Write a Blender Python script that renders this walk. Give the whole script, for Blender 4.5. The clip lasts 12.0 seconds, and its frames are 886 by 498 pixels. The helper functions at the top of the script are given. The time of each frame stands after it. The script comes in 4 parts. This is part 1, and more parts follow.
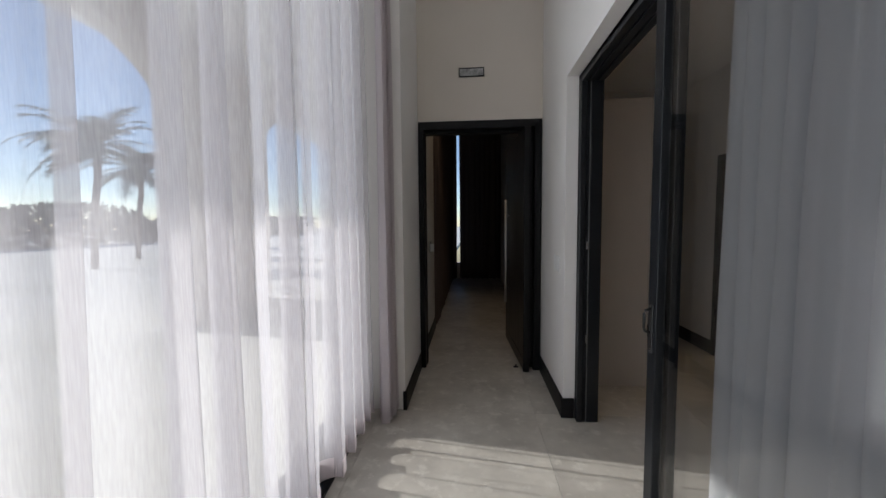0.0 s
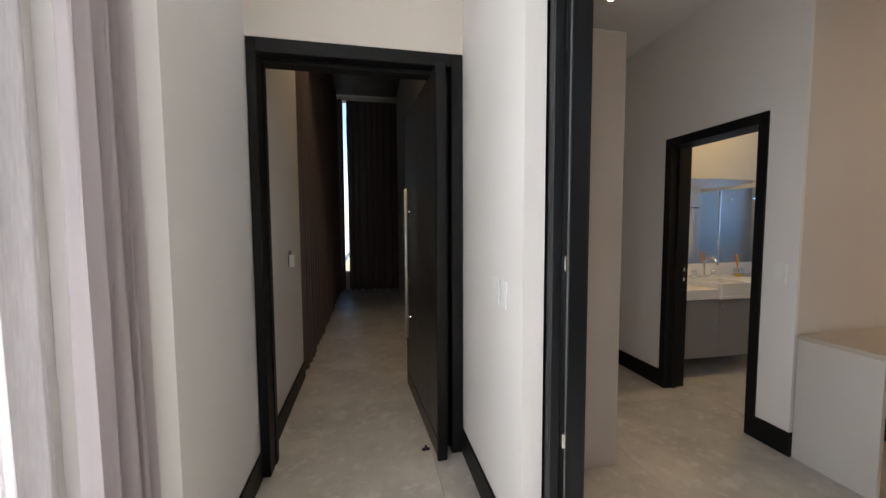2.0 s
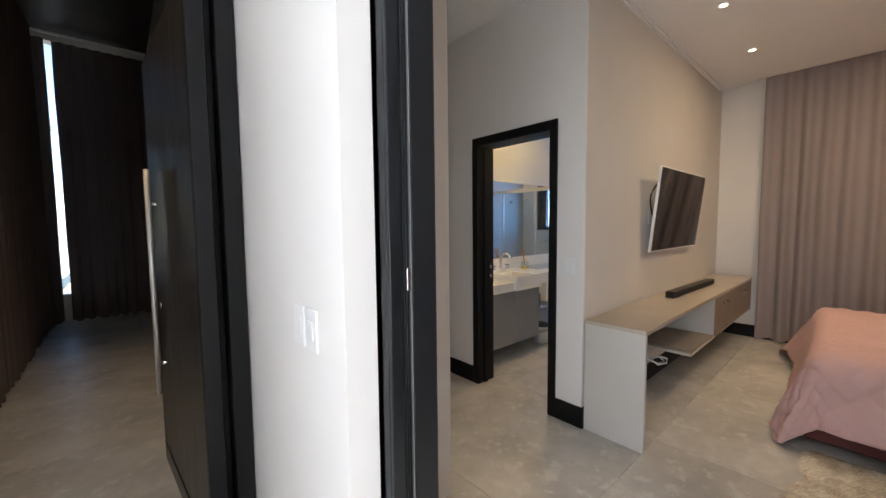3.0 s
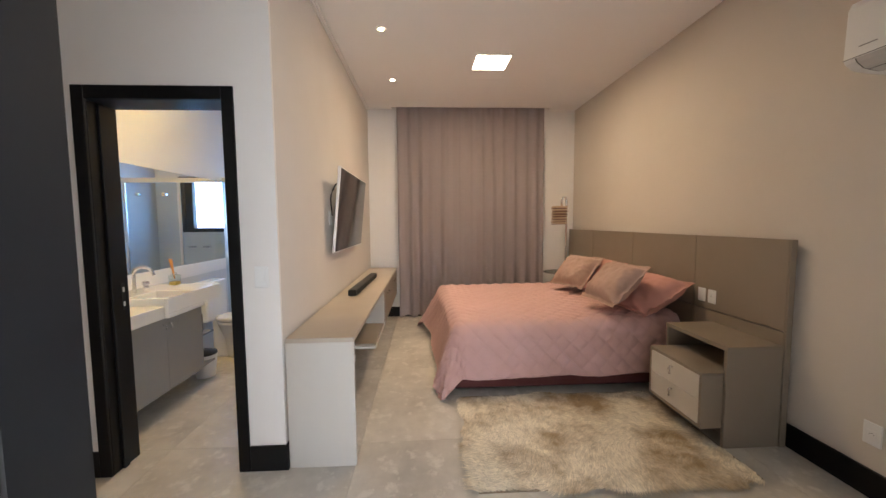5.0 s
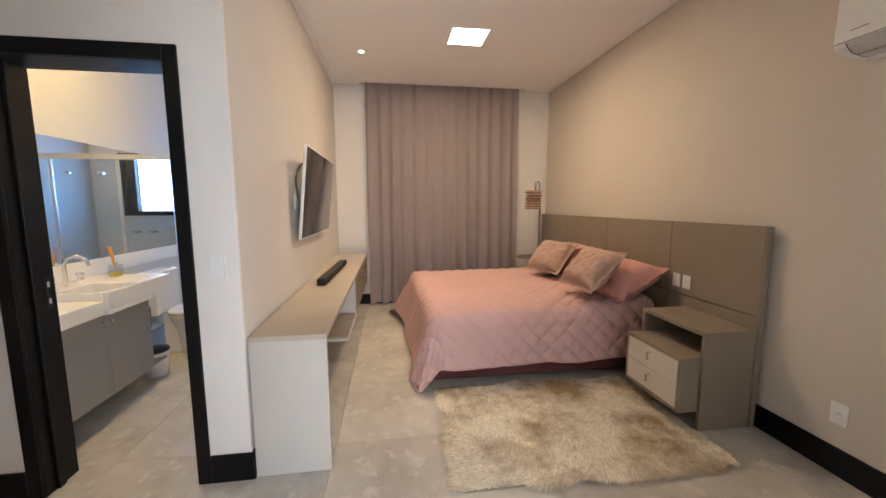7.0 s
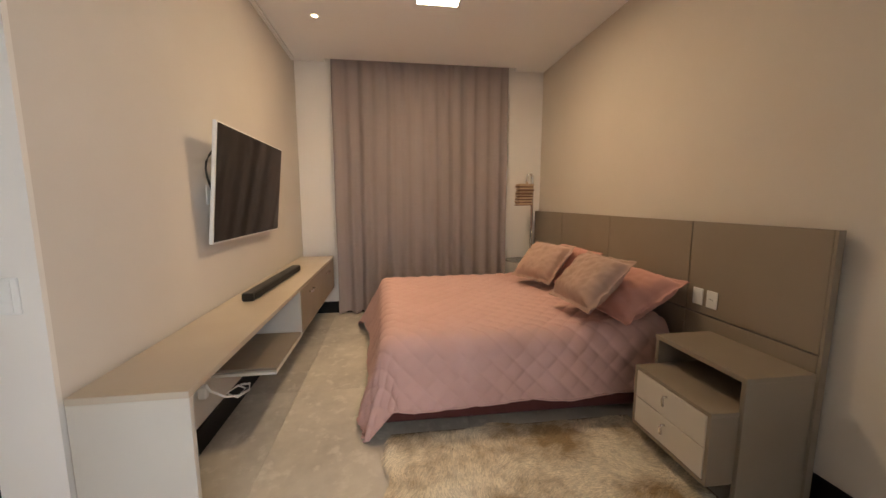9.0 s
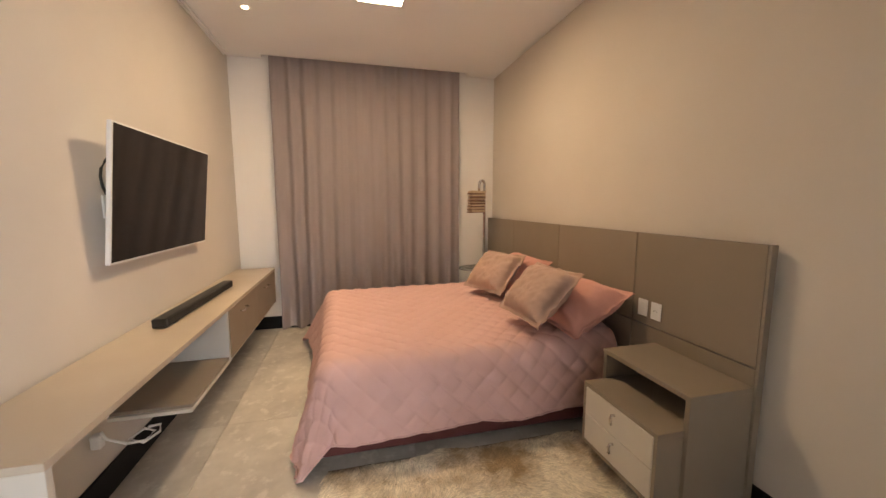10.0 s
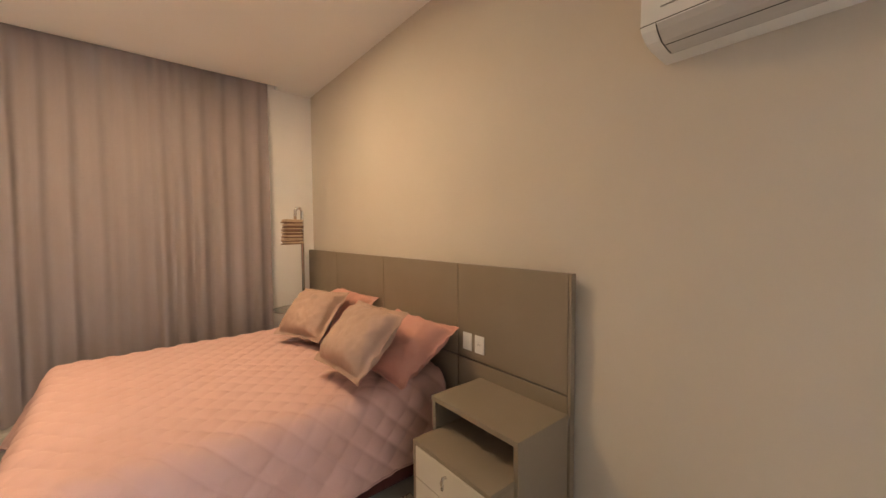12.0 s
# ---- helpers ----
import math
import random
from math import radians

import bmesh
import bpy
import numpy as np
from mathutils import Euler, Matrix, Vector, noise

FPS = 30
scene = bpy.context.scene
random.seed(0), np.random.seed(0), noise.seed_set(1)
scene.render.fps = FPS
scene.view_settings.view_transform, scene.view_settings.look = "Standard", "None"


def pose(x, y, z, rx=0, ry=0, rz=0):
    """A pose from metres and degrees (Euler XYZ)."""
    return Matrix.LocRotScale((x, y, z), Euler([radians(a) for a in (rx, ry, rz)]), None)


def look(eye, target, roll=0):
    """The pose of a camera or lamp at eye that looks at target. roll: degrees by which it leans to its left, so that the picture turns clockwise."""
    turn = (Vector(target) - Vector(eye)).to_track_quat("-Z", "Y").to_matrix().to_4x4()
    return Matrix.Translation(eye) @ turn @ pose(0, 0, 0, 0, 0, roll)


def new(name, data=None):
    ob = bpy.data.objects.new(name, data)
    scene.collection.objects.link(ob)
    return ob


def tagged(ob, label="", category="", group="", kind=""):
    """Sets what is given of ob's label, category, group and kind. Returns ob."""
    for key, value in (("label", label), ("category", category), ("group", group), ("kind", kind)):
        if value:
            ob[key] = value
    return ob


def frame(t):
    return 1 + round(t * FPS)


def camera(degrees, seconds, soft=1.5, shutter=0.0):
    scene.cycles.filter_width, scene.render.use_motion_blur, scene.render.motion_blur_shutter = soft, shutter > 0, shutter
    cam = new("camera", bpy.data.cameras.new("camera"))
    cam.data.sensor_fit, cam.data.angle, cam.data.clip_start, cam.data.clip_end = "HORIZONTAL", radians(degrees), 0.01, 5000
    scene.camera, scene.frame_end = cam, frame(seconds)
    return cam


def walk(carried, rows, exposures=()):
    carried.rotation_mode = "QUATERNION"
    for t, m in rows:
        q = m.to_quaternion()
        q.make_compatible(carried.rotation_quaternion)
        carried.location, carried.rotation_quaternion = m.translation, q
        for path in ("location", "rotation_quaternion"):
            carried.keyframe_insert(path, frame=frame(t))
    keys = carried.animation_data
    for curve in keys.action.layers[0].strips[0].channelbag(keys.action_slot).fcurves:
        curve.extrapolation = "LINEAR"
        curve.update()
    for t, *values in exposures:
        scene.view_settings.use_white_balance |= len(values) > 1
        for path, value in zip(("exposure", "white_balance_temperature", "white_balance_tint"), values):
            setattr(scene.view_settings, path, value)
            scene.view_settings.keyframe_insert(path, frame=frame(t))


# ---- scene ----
cam = camera(100.7, 12.0)
PATH = [
    (0, (-0.041, 0.157, 1.455), (-0.199, 2.146, 1.324), -0.5),
    (0.5, (-0.043, 0.557, 1.456), (-0.1, 2.552, 1.333), -0.4),
    (1, (-0.068, 0.939, 1.443), (-0.087, 2.934, 1.311), -0.3),
    (1.5, (-0.02, 1.289, 1.433), (0.111, 3.28, 1.298), -0.2),
    (2, (0.062, 1.601, 1.445), (0.458, 3.557, 1.317), -0.3),
    (2.5, (0.099, 1.898, 1.445), (0.94, 3.708, 1.314), -0.3),
    (3, (0.244, 2.099, 1.435), (1.561, 3.599, 1.301), -0.6),
    (3.5, (0.418, 2.267, 1.444), (2.042, 3.428, 1.318), -0.6),
    (5.5, (0.51, 2.527, 1.433), (2.481, 2.246, 1.244), -0.2),
    (6, (0.491, 2.52, 1.445), (2.459, 2.245, 1.214), -0.1),
    (6.5, (0.587, 2.545, 1.437), (2.554, 2.272, 1.199), -0.0),
    (7, (0.675, 2.582, 1.445), (2.642, 2.306, 1.207), -0.1),
    (9, (1.281, 2.213, 1.434), (3.246, 1.942, 1.178), 0.0),
    (9.5, (1.414, 2.138, 1.467), (3.371, 1.811, 1.217), 0.0),
    (10, (1.421, 2.082, 1.49), (3.346, 1.599, 1.247), 0.0),
    (10.5, (1.362, 2.13, 1.513), (3.188, 1.345, 1.285), -0.0),
    (11, (1.365, 2.136, 1.511), (3.043, 1.059, 1.355), 0.2),
    (11.5, (1.465, 2.051, 1.514), (3.042, 0.826, 1.405), -0.1),
    (12, (1.692, 1.81, 1.503), (3.24, 0.547, 1.413), -0.3),
]
EXPOSURES = [(0.0, 0.0, 6250, 10), (0.5, -0.15, 6300, 10), (1.0, 0.05, 6350, 10), (1.5, 0.6, 6450, 10), (2.0, 1.5, 6450, 9), (2.5, 2.1, 6350, 9), (3.5, 1.85, 6050, 8),
             (5.5, 2.56, 6250, 10), (7.0, 2.57, 6250, 10), (9.0, 2.22, 6800, 10), (10.0, 2.56, 6850, 11), (12.0, 2.62, 7200, 11)]
walk(cam, [(t, look(eye, target, roll)) for t, eye, target, roll in PATH], EXPOSURES)

# ---- world, sun, lamps ----
SUN_EL, SUN_DIR = radians(31), Vector((1.0, -0.15, 0.0)).normalized()
world = bpy.data.worlds.new("world")
scene.world = world
world.use_nodes = True
wn = world.node_tree.nodes
sky = wn.new("ShaderNodeTexSky")
sky.sky_type, sky.sun_disc, sky.sun_elevation = "NISHITA", False, SUN_EL
sky.dust_density, sky.air_density = 0.2, 0.8
sky.sun_rotation = math.atan2(-SUN_DIR.x, -SUN_DIR.y)
wn["Background"].inputs["Strength"].default_value = 0.15
world.node_tree.links.new(sky.outputs["Color"], wn["Background"].inputs["Color"])


def lamp(kind, name, m, energy, color=(1, 1, 1)):
    data = bpy.data.lights.new(name, kind)
    data.energy, data.color = energy, color
    ob = new(name, data)
    ob.matrix_basis = m
    return ob


travel = Vector((SUN_DIR.x * math.cos(SUN_EL), SUN_DIR.y * math.cos(SUN_EL), -math.sin(SUN_EL)))
sun = lamp("SUN", "sun", look((0, 0, 20), Vector((0, 0, 20)) + travel), 5.0, (1.0, 0.96, 0.90))
sun.data.angle = radians(0.6)
WARM = (1.0, 0.71, 0.42)
panel_light = lamp("AREA", "panel_light", look((4.435, 1.805, 3.07), (4.435, 1.805, 0)), 6.0, WARM)
panel_light.data.shape, panel_light.data.size = "SQUARE", 0.34
SPOTS = [(3.81, 2.87), (4.94, 2.87), (1.83, 4.09)]
hall_spot = lamp("SPOT", "hall_spot_light", look((-0.2, 5.3, 4.27), (-0.25, 5.3, 0)), 24.0, WARM)
hall_spot.data.spot_size, hall_spot.data.spot_blend, hall_spot.data.shadow_soft_size = radians(80), 0.8, 0.03
for (sx, sy), watts in zip(SPOTS, (11.0, 11.0, 4.5)):
    spot = lamp("SPOT", "spot_light", look((sx, sy, 3.07), (sx, sy, 0)), watts, WARM)
    spot.data.spot_size, spot.data.spot_blend, spot.data.shadow_soft_size = radians(50), 0.8, 0.025
# warm fill added to yellow the bathroom's upper wall, from an unseen lamp
bath_warm_fill = lamp("AREA", "bath_warm_fill", look((3.6, 4.2, 3.07), (3.6, 4.2, 0)), 3.6, (1.0, 0.60, 0.12))
bath_warm_fill.data.size = 0.28
# sky light in the openings
sky_gallery = lamp("AREA", "gallery_window_light", look((-1.03, -0.25, 2.0), (5, -0.25, 2.0)), 80.0, (0.94, 0.97, 1.0))
sky_gallery.data.shape, sky_gallery.data.size, sky_gallery.data.size_y = "RECTANGLE", 5.85, 3.8
sky_bath = lamp("AREA", "bathroom_window_light", look((6.15, 4.27, 1.715), (0, 4.27, 1.715)), 3.2, (0.17, 0.46, 1.0))
sky_bath.data.shape, sky_bath.data.size, sky_bath.data.size_y = "RECTANGLE", 0.54, 0.67


# ---- materials ----
def surface(name, color, other=None, scale=6.0, rough=0.6, metal=0.0, bump=0.0, fine=120.0, stretch=(1, 1, 1), rough_var=0.08, spec=0.5):
    """A paint, cloth, board or stone: two tones mixed at a large and a small scale, uneven gloss and fine relief."""
    m = bpy.data.materials.new(name)
    m.use_nodes = True
    nt = m.node_tree
    n, l = nt.nodes, nt.links
    b = n["Principled BSDF"]
    co = n.new("ShaderNodeTexCoord")
    mp = n.new("ShaderNodeMapping")
    mp.inputs["Scale"].default_value = stretch
    l.new(co.outputs["Object"], mp.inputs["Vector"])
    big = n.new("ShaderNodeTexNoise")
    big.inputs["Scale"].default_value, big.inputs["Detail"].default_value = scale, 6
    small = n.new("ShaderNodeTexNoise")
    small.inputs["Scale"].default_value, small.inputs["Detail"].default_value = fine, 3
    for t in (big, small):
        l.new(mp.outputs["Vector"], t.inputs["Vector"])
    add = n.new("ShaderNodeMath")
    add.operation = "MULTIPLY_ADD"
    add.inputs[1].default_value = 0.3
    l.new(small.outputs["Fac"], add.inputs[0])
    l.new(big.outputs["Fac"], add.inputs[2])
    ramp = n.new("ShaderNodeMapRange")
    ramp.inputs["From Min"].default_value, ramp.inputs["From Max"].default_value = 0.42, 0.9
    l.new(add.outputs[0], ramp.inputs["Value"])
    mix = n.new("ShaderNodeMix")
    mix.data_type = "RGBA"
    mix.inputs["A"].default_value = (*color, 1)
    mix.inputs["B"].default_value = (*(other or tuple(c * 0.93 for c in color)), 1)
    l.new(ramp.outputs["Result"], mix.inputs["Factor"])
    l.new(mix.outputs["Result"], b.inputs["Base Color"])
    rr = n.new("ShaderNodeMapRange")
    rr.inputs["To Min"].default_value, rr.inputs["To Max"].default_value = max(0.02, rough - rough_var), min(1, rough + rough_var)
    l.new(big.outputs["Fac"], rr.inputs["Value"])
    l.new(rr.outputs["Result"], b.inputs["Roughness"])
    b.inputs["Metallic"].default_value = metal
    b.inputs["Specular IOR Level"].default_value = spec
    if bump:
        bp = n.new("ShaderNodeBump")
        bp.inputs["Strength"].default_value, bp.inputs["Distance"].default_value = bump, 0.004
        l.new(add.outputs[0], bp.inputs["Height"])
        l.new(bp.outputs["Normal"], b.inputs["Normal"])
    return m


def glowing(name, color, strength):
    m = bpy.data.materials.new(name)
    m.use_nodes = True
    b = m.node_tree.nodes["Principled BSDF"]
    b.inputs["Base Color"].default_value = (*color, 1)
    b.inputs["Emission Color"].default_value = (*color, 1)
    b.inputs["Emission Strength"].default_value = strength
    return m


def clear_glass(name, tint=(0.985, 0.987, 0.987), rough=0.0):
    m = bpy.data.materials.new(name)
    m.use_nodes = True
    nt = m.node_tree
    n, l = nt.nodes, nt.links
    out = n["Material Output"]
    n.remove(n["Principled BSDF"])
    tr, gl, mx = n.new("ShaderNodeBsdfTransparent"), n.new("ShaderNodeBsdfGlossy"), n.new("ShaderNodeMixShader")
    lw, pw, fr = n.new("ShaderNodeLayerWeight"), n.new("ShaderNodeMath"), n.new("ShaderNodeMath")
    lw.inputs["Blend"].default_value = 0.5
    pw.operation, pw.inputs[1].default_value = "POWER", 5.0
    fr.operation, fr.inputs[1].default_value, fr.inputs[2].default_value = "MULTIPLY_ADD", 0.96, 0.04
    l.new(lw.outputs["Facing"], pw.inputs[0])
    l.new(pw.outputs[0], fr.inputs[0])
    tr.inputs["Color"].default_value = (*tint, 1)
    gl.inputs["Roughness"].default_value = rough
    l.new(fr.outputs[0], mx.inputs[0])
    l.new(tr.outputs[0], mx.inputs[1])
    l.new(gl.outputs[0], mx.inputs[2])
    l.new(mx.outputs[0], out.inputs["Surface"])
    return m


def drapery(name, color, open_share, through_share):
    """Woven cloth: part holes, part light let through, part lit face, with a fine thread pattern."""
    m = bpy.data.materials.new(name)
    m.use_nodes = True
    nt = m.node_tree
    n, l = nt.nodes, nt.links
    out = n["Material Output"]
    n.remove(n["Principled BSDF"])
    co = n.new("ShaderNodeTexCoord")
    mp = n.new("ShaderNodeMapping")
    mp.inputs["Scale"].default_value = (60, 60, 5)
    slub = n.new("ShaderNodeTexNoise")
    slub.inputs["Scale"].default_value, slub.inputs["Detail"].default_value = 3.0, 5
    l.new(co.outputs["Object"], mp.inputs["Vector"])
    l.new(mp.outputs["Vector"], slub.inputs["Vector"])
    mix = n.new("ShaderNodeMix")
    mix.data_type = "RGBA"
    mix.inputs["A"].default_value = (*[c * 0.95 for c in color], 1)
    mix.inputs["B"].default_value = (*[min(1, c * 1.03) for c in color], 1)
    l.new(slub.outputs["Fac"], mix.inputs["Factor"])
    df, tl, tp = n.new("ShaderNodeBsdfDiffuse"), n.new("ShaderNodeBsdfTranslucent"), n.new("ShaderNodeBsdfTransparent")
    l.new(mix.outputs["Result"], df.inputs["Color"])
    l.new(mix.outputs["Result"], tl.inputs["Color"])
    m1, m2 = n.new("ShaderNodeMixShader"), n.new("ShaderNodeMixShader")
    m1.inputs[0].default_value = through_share
    l.new(df.outputs[0], m1.inputs[1])
    l.new(tl.outputs[0], m1.inputs[2])
    if open_share > 0:
        rng = n.new("ShaderNodeMapRange")
        rng.inputs["From Min"].default_value, rng.inputs["From Max"].default_value = 0.3, 0.7
        rng.inputs["To Min"].default_value, rng.inputs["To Max"].default_value = open_share * 0.88, open_share * 1.12
        l.new(slub.outputs["Fac"], rng.inputs["Value"])
        l.new(rng.outputs["Result"], m2.inputs[0])
        l.new(m1.outputs[0], m2.inputs[1])
        l.new(tp.outputs[0], m2.inputs[2])
        l.new(m2.outputs[0], out.inputs["Surface"])
    else:
        l.new(m1.outputs[0], out.inputs["Surface"])
    return m


PLASTER = surface("plaster_paint", (0.66, 0.62, 0.58), (0.62, 0.58, 0.54), 1.6, 0.75, bump=0.05, fine=220)
WHITEWALL = surface("white_wall_paint", (0.80, 0.775, 0.745), (0.77, 0.745, 0.715), 1.6, 0.75, bump=0.05, fine=220)
BEIGEWALL = surface("beige_wall_paint", (0.64, 0.585, 0.52), (0.61, 0.555, 0.49), 1.6, 0.75, bump=0.05, fine=220)
BATHWALL = surface("pale_grey_bathroom_tile", (0.58, 0.59, 0.59), (0.55, 0.56, 0.56), 1.6, 0.4, bump=0.02, fine=220)
CEIL = surface("ceiling_paint", (0.88, 0.87, 0.855), (0.86, 0.85, 0.835), 1.2, 0.8, bump=0.03, fine=200)
GROUT = surface("grey_grout", (0.46, 0.43, 0.385), (0.40, 0.375, 0.34), 20.0, 0.9)
BLACK = surface("black_lacquer", (0.006, 0.006, 0.0065), (0.009, 0.009, 0.01), 3.0, 0.45, bump=0.02, fine=300, spec=0.2)
ALU = surface("black_anodised_aluminium", (0.009, 0.010, 0.012), (0.012, 0.014, 0.017), 3.0, 0.38, fine=300, spec=0.28)
TAUPE = surface("taupe_laminate", (0.27, 0.222, 0.172), (0.255, 0.21, 0.162), 4.0, 0.45, bump=0.02, fine=700)
GREIGE = surface("greige_board", (0.55, 0.52, 0.475), (0.53, 0.50, 0.455), 4.0, 0.45, bump=0.02, fine=700)
CREAM = surface("cream_drawer_front", (0.66, 0.62, 0.55), (0.63, 0.59, 0.53), 4.0, 0.4, fine=300)
CHROME = surface("chrome", (0.75, 0.75, 0.76), (0.7, 0.7, 0.71), 8.0, 0.14, metal=1.0, rough_var=0.04)
WHITE = surface("white_plastic", (0.8, 0.8, 0.79), (0.78, 0.78, 0.77), 8.0, 0.35)
CERAMIC = surface("white_ceramic", (0.82, 0.82, 0.81), (0.8, 0.8, 0.79), 5.0, 0.12, rough_var=0.03)
DARK_PLASTIC = surface("black_plastic", (0.012, 0.012, 0.012), (0.016, 0.016, 0.016), 8.0, 0.45)
SCREEN = surface("dark_screen", (0.009, 0.008, 0.008), (0.011, 0.010, 0.010), 2.0, 0.06, rough_var=0.02)
DARKWOOD = surface("dark_stained_wood", (0.022, 0.017, 0.014), (0.012, 0.01, 0.009), 2.0, 0.35, bump=0.05, fine=30, stretch=(12, 12, 1))
BURGUNDY = surface("burgundy_box_spring_cloth", (0.12, 0.034, 0.03), (0.095, 0.027, 0.024), 8.0, 0.9, bump=0.2, fine=500)
QUILT = surface("pink_quilted_cotton", (0.64, 0.412, 0.38), (0.60, 0.38, 0.345), 5.0, 0.85, bump=0.25, fine=260)
PINK = surface("salmon_pillow_cotton", (0.60, 0.31, 0.26), (0.56, 0.28, 0.24), 6.0, 0.85, bump=0.2, fine=350)
BEIGEVEL = surface("beige_velvet", (0.46, 0.31, 0.25), (0.40, 0.27, 0.22), 14.0, 0.8, bump=0.25, fine=200)
SHEER = drapery("sheer_voile", (0.70, 0.672, 0.688), 0.48, 0.46)
SHEER_GREY = drapery("grey_voile", (0.88, 0.90, 0.93), 0.03, 0.14)
MAUVE = drapery("mauve_voile", (0.65, 0.595, 0.605), 0.04, 0.48)
BEDCURTAIN = drapery("mauve_grey_curtain", (0.37, 0.315, 0.312), 0.0, 0.12)
BLACKOUT = drapery("dark_brown_blackout", (0.15, 0.118, 0.112), 0.0, 0.02)
GLASS = clear_glass("window_glass")
MIRROR = surface("mirror_silver", (0.86, 0.88, 0.88), (0.86, 0.88, 0.88), 1.0, 0.02, metal=1.0, rough_var=0.0)
LEDGLOW = glowing("lamp_diffuser", (1.0, 0.84, 0.60), 4.5)
SPOTGLOW = glowing("spot_lens", (1.0, 0.78, 0.45), 10.0)


WARDROBE = surface("greige_wardrobe_board", (0.50, 0.46, 0.42), (0.48, 0.44, 0.40), 3.0, 0.5, bump=0.02, fine=300)
GREIGETOP = surface("greige_console_top", (0.46, 0.395, 0.315), (0.44, 0.375, 0.30), 4.0, 0.33, bump=0.02, fine=400)
TAUPEGREY = surface("grey_vanity_laminate", (0.26, 0.255, 0.25), (0.25, 0.245, 0.24), 4.0, 0.4, fine=300)
GREYBAR = surface("grey_lettering", (0.25, 0.25, 0.25), None, 9, 0.5)
SATIN = surface("satin_aluminium", (0.78, 0.78, 0.77), (0.74, 0.74, 0.73), 6.0, 0.35, metal=1.0)
STRIPS = surface("pale_wood_strip", (0.66, 0.50, 0.36), (0.45, 0.32, 0.21), 9.0, 0.7, bump=0.2, fine=80, stretch=(1, 1, 12))
STRIPS_DARK = surface("dark_wood_strip", (0.24, 0.13, 0.08), (0.12, 0.07, 0.05), 9.0, 0.7, bump=0.2, fine=80)
BARK = surface("palm_bark", (0.16, 0.12, 0.09), (0.09, 0.07, 0.05), 9, 0.95, bump=0.5)
LEAF = surface("dark_foliage", (0.085, 0.12, 0.06), (0.06, 0.09, 0.045), 3, 0.7)
PAVING = surface("pale_paving_and_grass", (0.66, 0.65, 0.61), (0.5, 0.5, 0.44), 0.4, 0.9)
RUGBASE = surface("rug_backing", (0.30, 0.24, 0.17), (0.22, 0.17, 0.11), 9, 0.95)
GLASS2 = clear_glass("thin_clear_glass", (0.88, 0.93, 0.92))
SHOWERGLASS = clear_glass("shower_glass", (0.86, 0.92, 0.95))


def pile_material():
    """Rug pile: cream and brown in large brushed patches, each tuft a little different."""
    m = surface("long_pile", (0.86, 0.785, 0.63), (0.36, 0.255, 0.13), 2.6, 0.55, fine=16)
    nt = m.node_tree
    n, l = nt.nodes, nt.links
    n["Map Range"].inputs["From Min"].default_value, n["Map Range"].inputs["From Max"].default_value = 0.56, 0.82
    geo, mix, hsv = n.new("ShaderNodeNewGeometry"), n["Mix"], n.new("ShaderNodeHueSaturation")
    rng = n.new("ShaderNodeMapRange")
    rng.inputs["To Min"].default_value, rng.inputs["To Max"].default_value = 0.76, 1.2
    l.new(geo.outputs["Random Per Island"], rng.inputs["Value"])
    l.new(rng.outputs["Result"], hsv.inputs["Value"])
    l.new(mix.outputs["Result"], hsv.inputs["Color"])
    l.new(hsv.outputs["Color"], n["Principled BSDF"].inputs["Base Color"])
    return m


PILE = pile_material()


def concrete_material():
    """Cement-look tile: cloudy tone, pale trowel flecks, a slightly different tone for each tile."""
    m = surface("cement_tile", (0.61, 0.575, 0.51), (0.40, 0.372, 0.33), 2.6, 0.40, bump=0.02, fine=14.0, rough_var=0.12)
    nt = m.node_tree
    n, l = nt.nodes, nt.links
    info, mix, co = n.new("ShaderNodeObjectInfo"), n["Mix"], n["Texture Coordinate"]
    shift = n.new("ShaderNodeVectorMath")
    shift.operation = "MULTIPLY_ADD"
    comb = n.new("ShaderNodeCombineXYZ")
    for k in ("X", "Y", "Z"):
        l.new(info.outputs["Random"], comb.inputs[k])
    shift.inputs[1].default_value = (37, 53, 11)
    l.new(comb.outputs[0], shift.inputs[0])
    l.new(co.outputs["Object"], shift.inputs[2])
    l.new(shift.outputs[0], n["Mapping"].inputs["Vector"])
    fleck = n.new("ShaderNodeTexNoise")
    fleck.inputs["Scale"].default_value, fleck.inputs["Detail"].default_value, fleck.inputs["Roughness"].default_value = 11.0, 4, 0.62
    l.new(shift.outputs[0], fleck.inputs["Vector"])
    cut = n.new("ShaderNodeMapRange")
    cut.inputs["From Min"].default_value, cut.inputs["From Max"].default_value, cut.inputs["To Max"].default_value = 0.54, 0.66, 0.6
    l.new(fleck.outputs["Fac"], cut.inputs["Value"])
    pale = n.new("ShaderNodeMix")
    pale.data_type = "RGBA"
    pale.inputs["B"].default_value = (0.68, 0.65, 0.585, 1)
    l.new(cut.outputs["Result"], pale.inputs["Factor"])
    l.new(mix.outputs["Result"], pale.inputs["A"])
    l.new(pale.outputs["Result"], n["Principled BSDF"].inputs["Base Color"])
    return m


CONCRETE = concrete_material()


